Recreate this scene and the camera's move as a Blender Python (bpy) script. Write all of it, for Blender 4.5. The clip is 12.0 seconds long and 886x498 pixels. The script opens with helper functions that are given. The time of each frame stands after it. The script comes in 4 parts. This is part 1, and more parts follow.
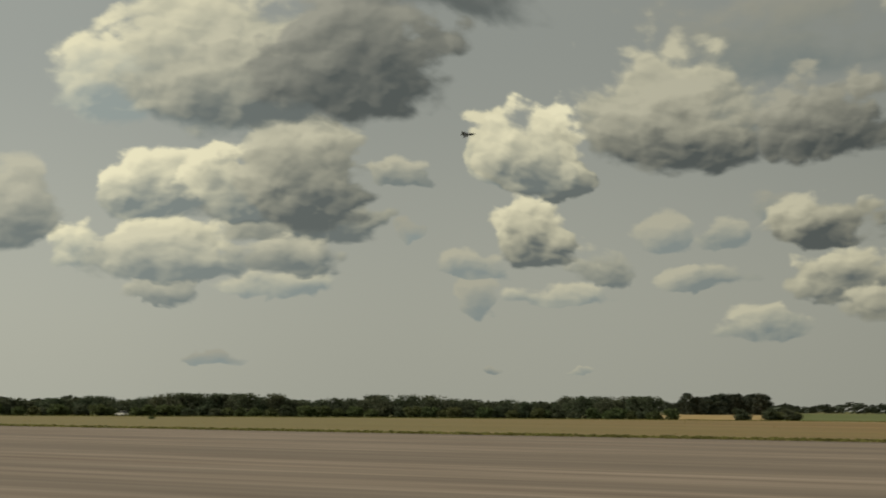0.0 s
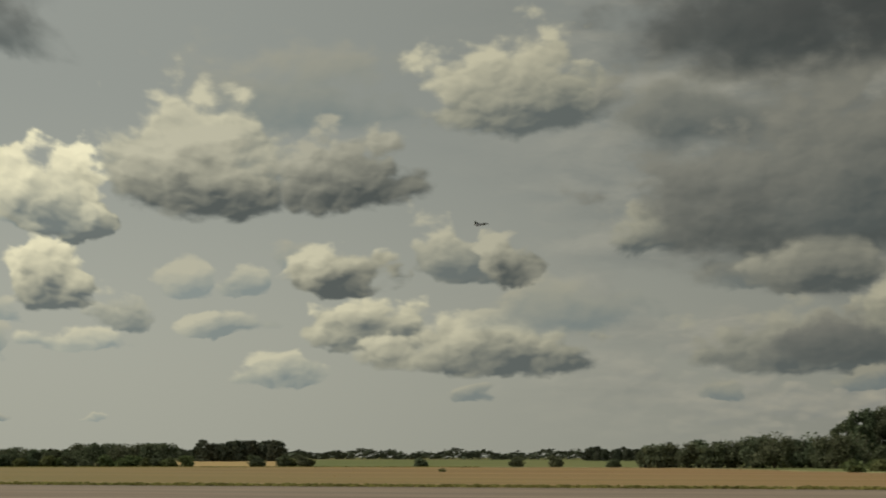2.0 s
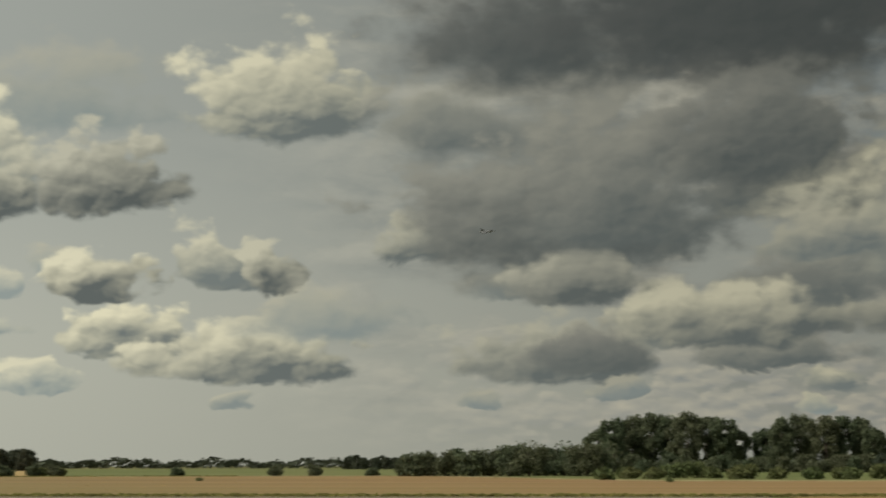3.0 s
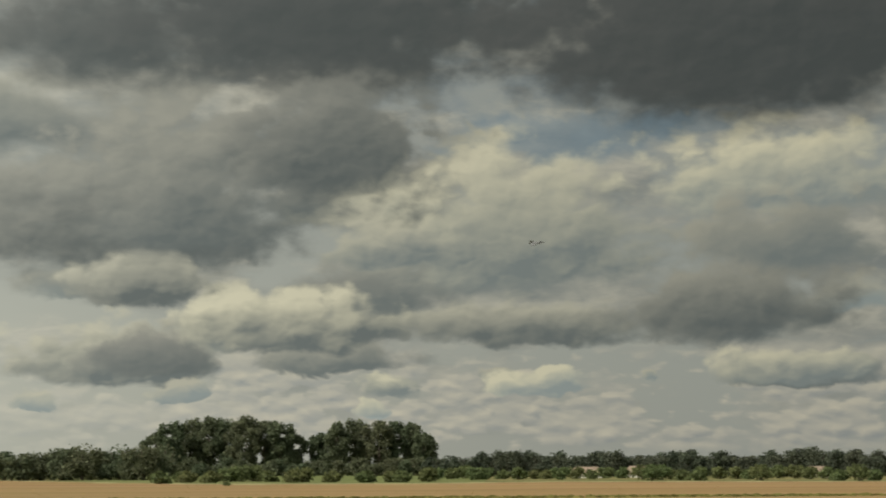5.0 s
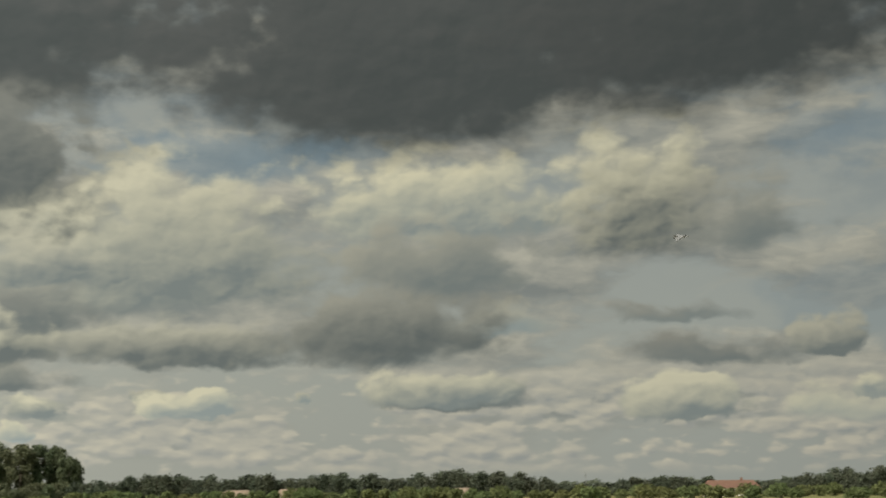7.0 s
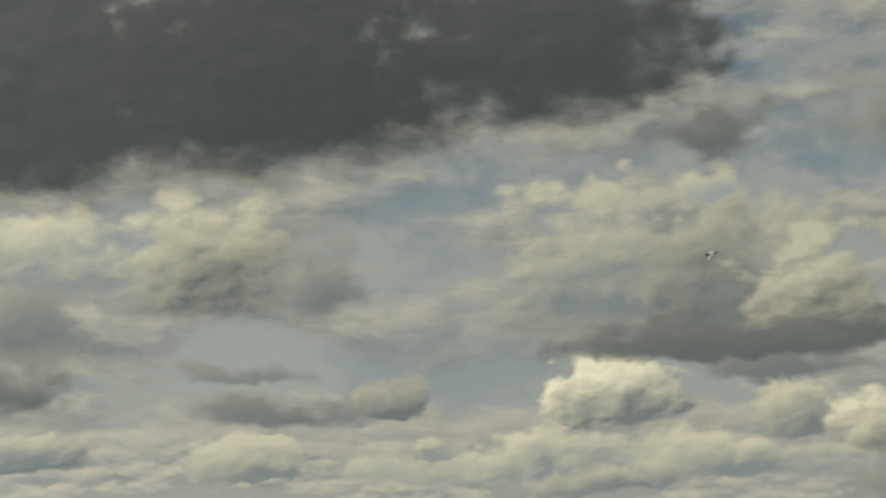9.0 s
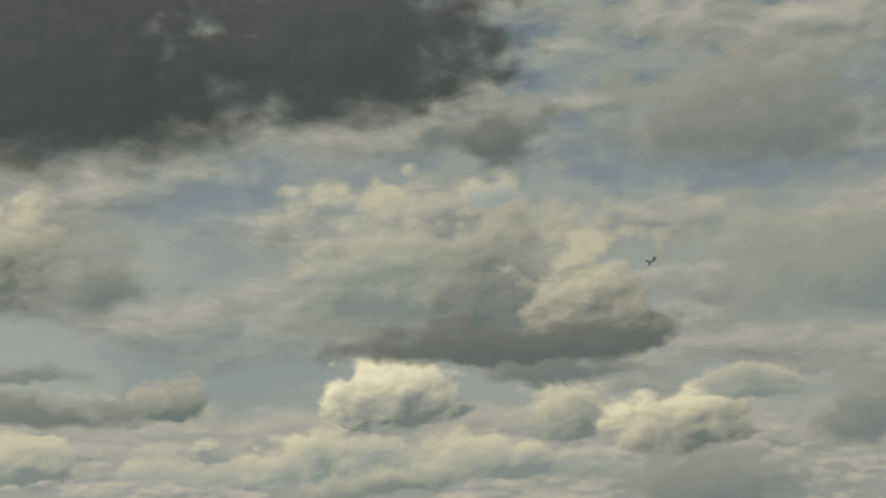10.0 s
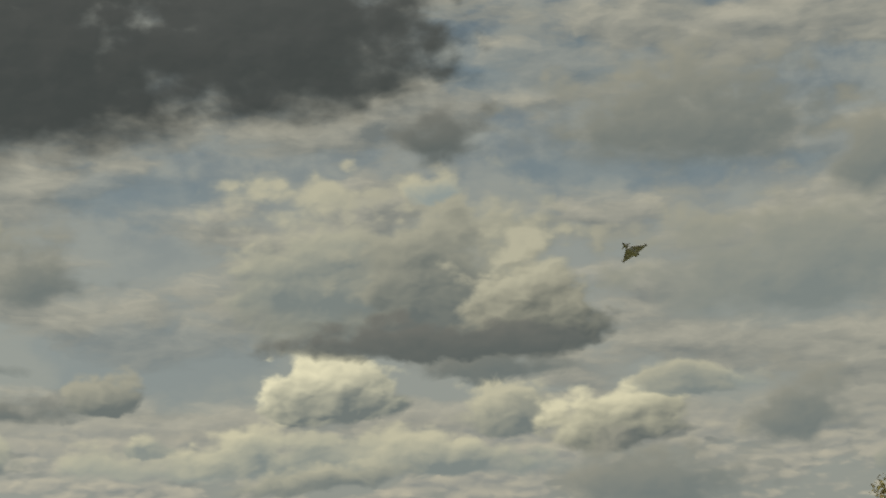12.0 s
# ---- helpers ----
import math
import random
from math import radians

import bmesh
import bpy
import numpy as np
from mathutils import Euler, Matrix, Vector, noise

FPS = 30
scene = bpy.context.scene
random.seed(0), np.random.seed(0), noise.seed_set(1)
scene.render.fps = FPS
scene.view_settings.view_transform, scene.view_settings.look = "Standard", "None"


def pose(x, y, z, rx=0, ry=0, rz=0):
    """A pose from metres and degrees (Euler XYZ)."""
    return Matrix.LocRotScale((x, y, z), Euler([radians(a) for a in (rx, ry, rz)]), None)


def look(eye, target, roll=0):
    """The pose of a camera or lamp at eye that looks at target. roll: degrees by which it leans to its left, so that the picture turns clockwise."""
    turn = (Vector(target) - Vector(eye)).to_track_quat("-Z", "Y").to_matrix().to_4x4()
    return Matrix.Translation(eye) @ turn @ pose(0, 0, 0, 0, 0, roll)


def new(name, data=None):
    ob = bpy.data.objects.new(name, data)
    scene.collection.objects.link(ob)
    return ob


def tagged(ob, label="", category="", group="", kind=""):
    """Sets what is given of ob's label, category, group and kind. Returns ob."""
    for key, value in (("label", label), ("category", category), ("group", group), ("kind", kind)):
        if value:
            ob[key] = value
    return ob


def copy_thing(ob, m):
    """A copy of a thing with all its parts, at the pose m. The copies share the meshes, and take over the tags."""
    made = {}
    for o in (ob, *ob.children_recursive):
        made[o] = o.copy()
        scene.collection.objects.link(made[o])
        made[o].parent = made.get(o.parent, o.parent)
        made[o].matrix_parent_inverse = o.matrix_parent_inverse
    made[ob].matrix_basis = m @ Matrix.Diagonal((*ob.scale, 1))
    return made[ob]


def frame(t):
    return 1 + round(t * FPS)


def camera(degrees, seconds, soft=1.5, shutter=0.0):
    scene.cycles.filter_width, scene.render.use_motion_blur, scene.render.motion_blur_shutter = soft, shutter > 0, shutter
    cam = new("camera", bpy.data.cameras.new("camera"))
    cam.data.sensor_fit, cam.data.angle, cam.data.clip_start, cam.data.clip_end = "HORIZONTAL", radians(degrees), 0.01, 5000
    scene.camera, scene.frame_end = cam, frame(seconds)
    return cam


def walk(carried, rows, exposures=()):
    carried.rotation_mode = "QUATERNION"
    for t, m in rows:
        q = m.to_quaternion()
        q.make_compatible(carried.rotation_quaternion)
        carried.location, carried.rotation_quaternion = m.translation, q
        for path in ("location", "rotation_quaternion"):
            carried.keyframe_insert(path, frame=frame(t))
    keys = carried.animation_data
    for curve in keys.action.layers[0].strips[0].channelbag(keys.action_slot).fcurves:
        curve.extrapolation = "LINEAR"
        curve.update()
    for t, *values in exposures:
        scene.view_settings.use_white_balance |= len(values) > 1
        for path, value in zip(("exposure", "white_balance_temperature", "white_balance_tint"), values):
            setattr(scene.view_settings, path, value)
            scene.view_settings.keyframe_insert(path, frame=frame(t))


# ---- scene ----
FOV = 33.56
EYE = 3.0
cam = camera(FOV, 12.0, soft=1.9, shutter=0.3)
# seconds, heading clockwise from +y, look up, lean
PATH = [
    (0, -0.000, 6.163, 0.437),
    (0.5, 4.081, 6.333, 0.466),
    (1, 9.381, 7.040, 0.344),
    (1.5, 14.619, 7.938, 0.180),
    (2, 18.632, 8.042, 0.070),
    (2.5, 22.899, 8.191, -0.082),
    (3, 27.928, 8.372, -0.064),
    (5, 44.891, 8.487, -0.124),
    (5.5, 48.145, 8.470, -0.269),
    (6, 51.749, 8.474, -0.390),
    (6.5, 55.122, 8.662, -0.523),
    (8.5, 70.065, 11.454, -1.090),
    (9, 75.208, 11.418, -1.273),
    (9.5, 80.002, 11.386, -1.455),
    (10, 83.814, 11.290, -1.654),
    (10.5, 86.476, 11.197, -1.739),
    (11, 88.181, 11.063, -1.853),
    (11.5, 87.992, 10.992, -1.835),
    (12, 86.232, 11.076, -1.719),
]
walk(cam, [(t, pose(0, 0, EYE, 0, 0, -h) @ pose(0, 0, 0, 90 + p) @ pose(0, 0, 0, 0, 0, r)) for t, h, p, r in PATH],
     exposures=[(0, -0.40), (1, -0.34), (2, -0.25), (3, 0.00), (4, 0.16), (5, 0.35), (5.75, 0.43), (6.5, 0.50), (8, 0.62), (9.5, 0.68), (10.5, 0.66), (12, 0.60)])

# ---- world: hazy summer sky with cumulus and a dark deck, sun from the left ----
SUN_BEARING, SUN_HEIGHT = -80.0, 38.0
world = bpy.data.worlds.new("sky")
scene.world = world
world.use_nodes = True
wt = world.node_tree
wt.nodes.clear()


def lin(v):
    v /= 255
    return v / 12.92 if v <= 0.04045 else ((v + 0.055) / 1.055) ** 2.4


def rgb(r, g, b):
    return (lin(r), lin(g), lin(b), 1)


def op(tree, kind, a, b=None, c=None, clamp=False):
    """A math node; numbers or sockets go in, its socket comes out."""
    n = tree.nodes.new("ShaderNodeMath")
    n.operation, n.use_clamp = kind, clamp
    for i, v in enumerate((a, b, c)):
        if isinstance(v, (int, float)):
            n.inputs[i].default_value = v
        elif v is not None:
            tree.links.new(v, n.inputs[i])
    return n.outputs[0]


def vec(tree, kind, a, b=None):
    n = tree.nodes.new("ShaderNodeVectorMath")
    n.operation = kind
    for i, v in enumerate((a, b)):
        if isinstance(v, tuple):
            n.inputs[i].default_value = v
        elif v is not None:
            tree.links.new(v, n.inputs[i])
    return n.outputs["Value" if kind in ("LENGTH", "DOT_PRODUCT") else "Vector"]


def blend(tree, fac, a, b):
    n = tree.nodes.new("ShaderNodeMix")
    n.data_type = "RGBA"
    for i, v in ((0, fac), (6, a), (7, b)):
        if isinstance(v, (int, float, tuple)):
            n.inputs[i].default_value = v
        else:
            tree.links.new(v, n.inputs[i])
    return n.outputs[2]


def smooth(tree, v, lo, hi):
    n = tree.nodes.new("ShaderNodeMapRange")
    n.interpolation_type = "SMOOTHSTEP"
    for i, w in ((0, v), (1, lo), (2, hi)):
        if isinstance(w, (int, float)):
            n.inputs[i].default_value = w
        else:
            tree.links.new(w, n.inputs[i])
    return n.outputs[0]


def fbm(tree, where, scale, detail=6, rough=0.55):
    n = tree.nodes.new("ShaderNodeTexNoise")
    tree.links.new(where, n.inputs["Vector"])
    n.inputs["Scale"].default_value, n.inputs["Detail"].default_value, n.inputs["Roughness"].default_value = scale, detail, rough
    return n


def puffs(tree, where, scale, detail=3):
    """Rounded billows: high in the middle of each cell."""
    n = tree.nodes.new("ShaderNodeTexVoronoi")
    n.feature, n.normalize = "SMOOTH_F1", True
    n.inputs["Scale"].default_value, n.inputs["Detail"].default_value = scale, detail
    n.inputs["Roughness"].default_value, n.inputs["Smoothness"].default_value = 0.5, 0.55
    tree.links.new(where, n.inputs["Vector"])
    return op(tree, "SUBTRACT", 1.0, n.outputs["Distance"])


# the view's direction as bearing and height in degrees
coord = wt.nodes.new("ShaderNodeTexCoord")
sep = wt.nodes.new("ShaderNodeSeparateXYZ")
wt.links.new(coord.outputs["Generated"], sep.inputs[0])
bearing = op(wt, "MULTIPLY", op(wt, "ARCTAN2", sep.outputs[0], sep.outputs[1]), 57.29578)
height = op(wt, "MULTIPLY", op(wt, "ARCSINE", sep.outputs[2]), 57.29578)
join = wt.nodes.new("ShaderNodeCombineXYZ")
# the cumulus to the left tower wider and higher
wt.links.new(op(wt, "MULTIPLY_ADD", op(wt, "MINIMUM", bearing, 0.0), -0.13, bearing), join.inputs[0])
wt.links.new(op(wt, "MULTIPLY", height, op(wt, "MULTIPLY_ADD", smooth(wt, bearing, 10.0, -2.0), -0.145, 1.0)), join.inputs[1])
flat = join.outputs[0]
tall = vec(wt, "MULTIPLY", flat, (1.0, 1.5, 1.0))


def shifted(where, scale, detail, amount):
    """where, pushed about by a noise."""
    n = fbm(wt, where, scale, detail, 0.55).outputs["Color"]
    return vec(wt, "ADD", where, vec(wt, "MULTIPLY", vec(wt, "SUBTRACT", n, (0.5, 0.5, 0.5)), amount))


bent = vec(wt, "MULTIPLY", shifted(shifted(tall, 0.22, 3, (4.2, 1.8, 0.0)), 0.9, 3, (1.3, 1.2, 0.0)), (1.0, 1 / 1.5, 1.0))
fine = shifted(tall, 0.8, 3, (0.9, 0.9, 0.0))
sunward = vec(wt, "ADD", fine, (-0.30, 0.42, 0.0))
puff = puffs(wt, fine, 0.50, 1)
puff_sunward = puffs(wt, sunward, 0.50, 1)
bead = puffs(wt, fine, 1.3, 1)
bead_sunward = puffs(wt, vec(wt, "ADD", fine, (-0.13, 0.18, 0.0)), 1.3, 1)
wisp = fbm(wt, tall, 0.42, 5, 0.52).outputs["Fac"]
edge = op(wt, "ADD", op(wt, "MULTIPLY_ADD", puff, 2.5, -1.63), op(wt, "ADD", op(wt, "MULTIPLY_ADD", bead, 1.0, -0.62), op(wt, "MULTIPLY_ADD", wisp, 2.2, -1.1)))
relief = op(wt, "ADD", op(wt, "MULTIPLY", op(wt, "SUBTRACT", puff, puff_sunward), 2.0), op(wt, "MULTIPLY", op(wt, "SUBTRACT", bead, bead_sunward), 1.0))

# clear sky, whitened by haze towards the horizon
air = wt.nodes.new("ShaderNodeTexSky")
air.sky_type, air.sun_disc = "NISHITA", False
air.sun_elevation, air.sun_rotation = radians(SUN_HEIGHT), radians(SUN_BEARING)
air.air_density, air.dust_density = 1.0, 3.0
dim = wt.nodes.new("ShaderNodeVectorMath")
dim.operation = "SCALE"
dim.inputs[3].default_value = 0.05
wt.links.new(air.outputs[0], dim.inputs[0])
haze_left, haze_top, haze_right, blue = rgb(163, 164, 151), rgb(146, 149, 140), rgb(158, 162, 153), rgb(112, 127, 134)
haze = blend(wt, smooth(wt, height, 3.0, 15.0), haze_left, haze_top)
haze = blend(wt, smooth(wt, bearing, 25.0, 75.0), haze, haze_right)
veil = op(wt, "MULTIPLY", smooth(wt, height, 6.0, 20.0), op(wt, "MULTIPLY", smooth(wt, bearing, 20.0, 60.0), smooth(wt, wisp, 0.36, 0.66)))
sky = blend(wt, veil, haze, blue)
sky = blend(wt, 0.12, sky, dim.outputs[0])

# a torn grey layer fills the sky to the right
layer = shifted(vec(wt, "MULTIPLY", flat, (1.0, 2.8, 1.0)), 0.3, 5, (4.0, 3.0, 0.0))
lay = fbm(wt, layer, 0.14, 5, 0.55).outputs["Fac"]
lay_sunward = fbm(wt, vec(wt, "ADD", layer, (-0.6, 1.5, 0.0)), 0.14, 5, 0.55).outputs["Fac"]
lay_lit = op(wt, "ADD", op(wt, "MULTIPLY_ADD", op(wt, "SUBTRACT", lay, lay_sunward), 3.2, 0.45), op(wt, "MULTIPLY", relief, 0.3), clamp=True)
cover = op(wt, "MULTIPLY", smooth(wt, lay, 0.40, 0.56), op(wt, "MULTIPLY", smooth(wt, bearing, 16.0, 36.0), smooth(wt, height, 0.3, 3.0)))
sky = blend(wt, op(wt, "MULTIPLY", cover, 0.85), sky, blend(wt, lay_lit, rgb(120, 125, 121), rgb(184, 180, 162)))



def opening(bearing_mid, height_mid, half_width, half_height, strength):
    """A rift in the grey layer, through which the blue shows."""
    global sky
    r = vec(wt, "LENGTH", vec(wt, "MULTIPLY", vec(wt, "SUBTRACT", bent, (bearing_mid, height_mid, 0)), (1 / half_width, 1 / half_height, 0)))
    torn = smooth(wt, op(wt, "MULTIPLY_ADD", wisp, -1.4, op(wt, "ADD", r, 0.7)), 1.15, 0.55)
    sky = blend(wt, op(wt, "MULTIPLY", torn, strength), sky, rgb(110, 130, 140))


opening(49.19, 12.88, 5.17, 1.20, 0.6)
opening(55.37, 13.19, 1.66, 0.43, 0.4)
opening(90.29, 18.00, 4.22, 1.17, 0.36)
opening(93.51, 14.09, 4.49, 0.96, 0.42)
opening(74.78, 12.92, 3.36, 1.21, 0.36)
opening(75.09, 7.00, 5.15, 1.85, 0.3)
opening(101.26, 14.16, 1.83, 1.39, 0.36)
opening(53.81, 13.24, 0.94, 0.63, 0.6)

# far rows of small cumulus, ever smaller towards the horizon
rows_at = shifted(vec(wt, "MULTIPLY", flat, (1.0, 2.3, 1.0)), 1.1, 4, (1.0, 0.7, 0.0))
heaps = puffs(wt, rows_at, 0.85, 1.5)
heaps_above = puffs(wt, vec(wt, "ADD", rows_at, (-0.16, 0.5, 0.0)), 0.85, 1.5)
gathered = op(wt, "ADD", heaps, op(wt, "MULTIPLY_ADD", lay, 1.2, -0.6))
shown = op(wt, "MULTIPLY", smooth(wt, height, 0.3, 1.2), op(wt, "MULTIPLY", smooth(wt, height, 5.5, 3.0), smooth(wt, bearing, 20.0, 44.0)))
far_light = op(wt, "MULTIPLY_ADD", op(wt, "SUBTRACT", heaps, heaps_above), 1.9, 0.5, clamp=True)
sky = blend(wt, op(wt, "MULTIPLY", smooth(wt, gathered, 0.60, 0.74), shown), sky, blend(wt, far_light, rgb(134, 140, 138), rgb(192, 186, 165)))


def cloud_group():
    """One cumulus: a heap with a flat base, its rim broken by billows, lit on the sunward side of each billow, grey below."""
    g = bpy.data.node_groups.new("cumulus", "ShaderNodeTree")
    for name, kind in (("Under", "Color"), ("Where", "Vector"), ("Edge", "Float"), ("Relief", "Float"), ("Centre", "Vector"), ("Upper", "Vector"),
                       ("Lower", "Vector"), ("Light", "Color"), ("Dark", "Color"), ("Soft", "Float"), ("Ragged", "Float")):
        g.interface.new_socket(name, in_out="INPUT", socket_type="NodeSocket" + kind)
    g.interface.new_socket("Over", in_out="OUTPUT", socket_type="NodeSocketColor")
    i, o = g.nodes.new("NodeGroupInput").outputs, g.nodes.new("NodeGroupOutput")
    v = vec(g, "SUBTRACT", i["Where"], i["Centre"])
    up = vec(g, "MULTIPLY", v, i["Upper"])
    r = vec(g, "LENGTH", vec(g, "MAXIMUM", up, vec(g, "MULTIPLY", v, i["Lower"])))
    s = g.nodes.new("ShaderNodeSeparateXYZ")
    g.links.new(up, s.inputs[0])
    rim = op(g, "MULTIPLY", i["Edge"], op(g, "MULTIPLY", i["Ragged"], op(g, "MULTIPLY_ADD", smooth(g, s.outputs[1], -0.5, 0.35), 0.75, 0.25)))
    body = op(g, "ADD", op(g, "SUBTRACT", 1.0, r), rim)
    lit = op(g, "ADD", op(g, "MULTIPLY_ADD", s.outputs[1], 0.85, 0.29), op(g, "MULTIPLY", s.outputs[0], -0.22))
    lit = op(g, "SUBTRACT", op(g, "ADD", lit, op(g, "MULTIPLY", i["Relief"], op(g, "SUBTRACT", 1.15, i["Soft"]))), op(g, "MULTIPLY", smooth(g, body, 0.3, 1.0), 0.15), clamp=True)
    g.links.new(blend(g, smooth(g, body, 0.0, i["Soft"]), i["Under"], blend(g, lit, i["Dark"], i["Light"])), o.inputs[0])
    return g


CUMULUS = cloud_group()


def cloud(bearing_mid, base, half_width, tall_by, light, dark, soft, ragged):
    """A cloud by its bearing and base height, half width and height in degrees; light and dark: how bright its crown and its base are."""
    global sky
    warm = min(1.25, max(0.0, (light - 100) / 85))
    n = wt.nodes.new("ShaderNodeGroup")
    n.node_tree = CUMULUS
    after = wt.nodes.new("ShaderNodeVectorMath")  # each cloud waits for those behind it
    after.operation = "MULTIPLY_ADD"
    wt.links.new(sky, after.inputs[0])
    after.inputs[1].default_value = (1e-7, 1e-7, 1e-7)
    wt.links.new(bent, after.inputs[2])
    for name, v in (("Under", sky), ("Where", after.outputs[0]), ("Edge", edge), ("Relief", relief)):
        wt.links.new(v, n.inputs[name])
    n.inputs["Centre"].default_value = (bearing_mid, base + 0.28 * tall_by, 0)
    n.inputs["Upper"].default_value = (1 / half_width, 1 / (0.78 * tall_by), 0)
    n.inputs["Lower"].default_value = (-1 / half_width, -1 / (0.34 * tall_by), 0)
    n.inputs["Light"].default_value = rgb(light * (0.985 + 0.035 * warm), light, light * (0.96 - 0.09 * warm))
    n.inputs["Dark"].default_value = rgb(dark * 0.94, dark, dark * 0.97)
    n.inputs["Soft"].default_value, n.inputs["Ragged"].default_value = soft * 1.1, ragged * 1.25
    sky = n.outputs[0]


cloud(-7.52, 1.29, 1, 0.48, 150, 138, 0.4, 0.5)
cloud(1.75, 1.23, 0.58, 0.33, 158, 132, 0.3, 0.5)
cloud(5.47, 1.4, 0.52, 0.26, 168, 140, 0.3, 0.5)
cloud(-9.79, 3.25, 1.67, 0.95, 175, 122, 0.3, 0.5)
cloud(-5.73, 3.49, 1.94, 0.96, 185, 140, 0.3, 0.5)
cloud(-11.72, 4.27, 1.12, 1.58, 205, 135, 0.25, 0.5)
cloud(-9.05, 3.99, 2.09, 2.2, 205, 118, 0.25, 0.5)
cloud(-4.88, 5.36, 2.65, 1.67, 190, 112, 0.25, 0.5)
cloud(-5.42, 4.2, 1.71, 1.43, 180, 118, 0.3, 0.5)
cloud(-14.09, 5.15, 1.69, 2.61, 170, 112, 0.3, 0.5)
cloud(-9.39, 3.99, 2.81, 1.56, 192, 125, 0.3, 0.5)
cloud(-7.06, 6.1, 2.86, 1.9, 195, 112, 0.3, 0.5)
cloud(-9.88, 6.21, 1.5, 2.2, 212, 125, 0.2, 0.5)
cloud(-7.45, 6.2, 1.57, 2.28, 212, 120, 0.2, 0.5)
cloud(-1.73, 7.11, 0.98, 1.15, 178, 125, 0.25, 0.5)
cloud(-4.63, 6.01, 2.19, 3.98, 185, 98, 0.25, 0.5)
cloud(-1.09, 5.55, 0.49, 0.5, 158, 145, 0.4, 0.5)
cloud(-11.55, 9.32, 1.9, 2.98, 205, 145, 0.3, 0.5)
cloud(-7.7, 9.08, 3.61, 5.36, 195, 120, 0.35, 0.5)
cloud(-6.48, 9.3, 3.72, 3.2, 182, 108, 0.35, 0.5)
cloud(-3.14, 9.65, 3.2, 4.76, 150, 88, 0.3, 0.5)
cloud(1.48, 2.98, 0.81, 1.46, 165, 138, 0.35, 0.5)
cloud(4.36, 3.63, 1.86, 0.9, 185, 140, 0.3, 0.5)
cloud(1.3, 4.5, 1.3, 0.74, 172, 140, 0.3, 0.5)
cloud(5.79, 4.57, 2, 1.63, 182, 120, 0.3, 0.5)
cloud(3.45, 5.19, 1.91, 2.28, 212, 105, 0.2, 0.5)
cloud(2.08, 7.79, 1.21, 2.12, 208, 135, 0.22, 0.5)
cloud(4.24, 7.62, 1.74, 3.07, 222, 100, 0.2, 0.5)
cloud(3.62, 7.61, 2.21, 2.45, 216, 108, 0.22, 0.5)
cloud(3.35, 7.75, 1.7, 2.7, 216, 118, 0.25, 0.35)
cloud(10.16, 4.51, 1.4, 1.01, 178, 135, 0.3, 0.5)
cloud(12.28, 2.63, 1.87, 1.07, 188, 135, 0.3, 0.5)
cloud(19.94, 1.99, 0.71, 0.65, 165, 132, 0.35, 0.5)
cloud(21.63, 5.64, 1.38, 1.16, 165, 140, 0.5, 0.5)
cloud(15.46, 3.95, 2.95, 2.12, 198, 108, 0.25, 0.5)
cloud(20.57, 3.07, 4.35, 2.31, 192, 104, 0.28, 0.5)
cloud(8.65, 6.13, 1.02, 1.26, 172, 140, 0.35, 0.5)
cloud(10.79, 6.14, 0.94, 1.28, 178, 138, 0.3, 0.5)
cloud(12.73, 7.07, 1.44, 1.1, 160, 142, 0.4, 0.5)
cloud(14.51, 6.03, 2.11, 2.06, 192, 92, 0.25, 0.5)
cloud(19.4, 6.84, 1.94, 1.37, 172, 112, 0.35, 0.5)
cloud(18.38, 6.99, 1.57, 1.96, 182, 115, 0.28, 0.5)
cloud(21.08, 6.73, 1.49, 1.64, 178, 92, 0.25, 0.5)
cloud(12.6, 12.34, 5.6, 3.36, 152, 132, 0.7, 0.5)
cloud(9.15, 9.26, 3.36, 4.64, 188, 112, 0.35, 0.5)
cloud(14.33, 9.48, 3.5, 2.95, 165, 85, 0.3, 0.5)
cloud(9.27, 9.04, 2.8, 3.29, 178, 88, 0.35, 0.5)
cloud(21.64, 12.45, 3.87, 3.71, 192, 108, 0.35, 0.5)
cloud(-2.02, 14.97, 6.72, 3.19, 92, 82, 0.7, 0.3)
cloud(-0.48, 13.22, 4.21, 2.62, 112, 98, 0.7, 0.4)
cloud(23.47, 4.69, 3.32, 2.31, 165, 138, 0.7, 0.5)
cloud(29.63, 2.3, 1.03, 0.72, 165, 138, 0.35, 0.5)
cloud(34.61, 2.6, 1.26, 0.86, 168, 138, 0.35, 0.5)
cloud(40.88, 3.71, 3.87, 1.07, 150, 112, 0.5, 0.5)
cloud(38.69, 4.39, 4.69, 2.44, 180, 104, 0.35, 0.5)
cloud(42.87, 2.62, 1.33, 1.01, 178, 132, 0.35, 0.5)
cloud(41.72, 1.91, 0.67, 0.68, 180, 158, 0.3, 0.5)
cloud(31.95, 3.28, 3.97, 2.32, 170, 108, 0.35, 0.5)
cloud(33.39, 6.11, 1.98, 1.78, 180, 105, 0.35, 0.5)
cloud(30.31, 6.39, 1.75, 1.09, 150, 125, 0.7, 0.5)
cloud(36.32, 4.33, 1.62, 2.67, 185, 118, 0.4, 0.5)
cloud(43.35, 6.38, 2.17, 2.97, 160, 115, 0.6, 0.5)
cloud(43.32, 8.93, 3.96, 4.45, 128, 96, 0.65, 0.5)
cloud(42.23, 5.56, 4.06, 2.99, 140, 112, 0.65, 0.5)
cloud(32.46, 6.56, 6.32, 9.78, 142, 102, 0.75, 0.5)
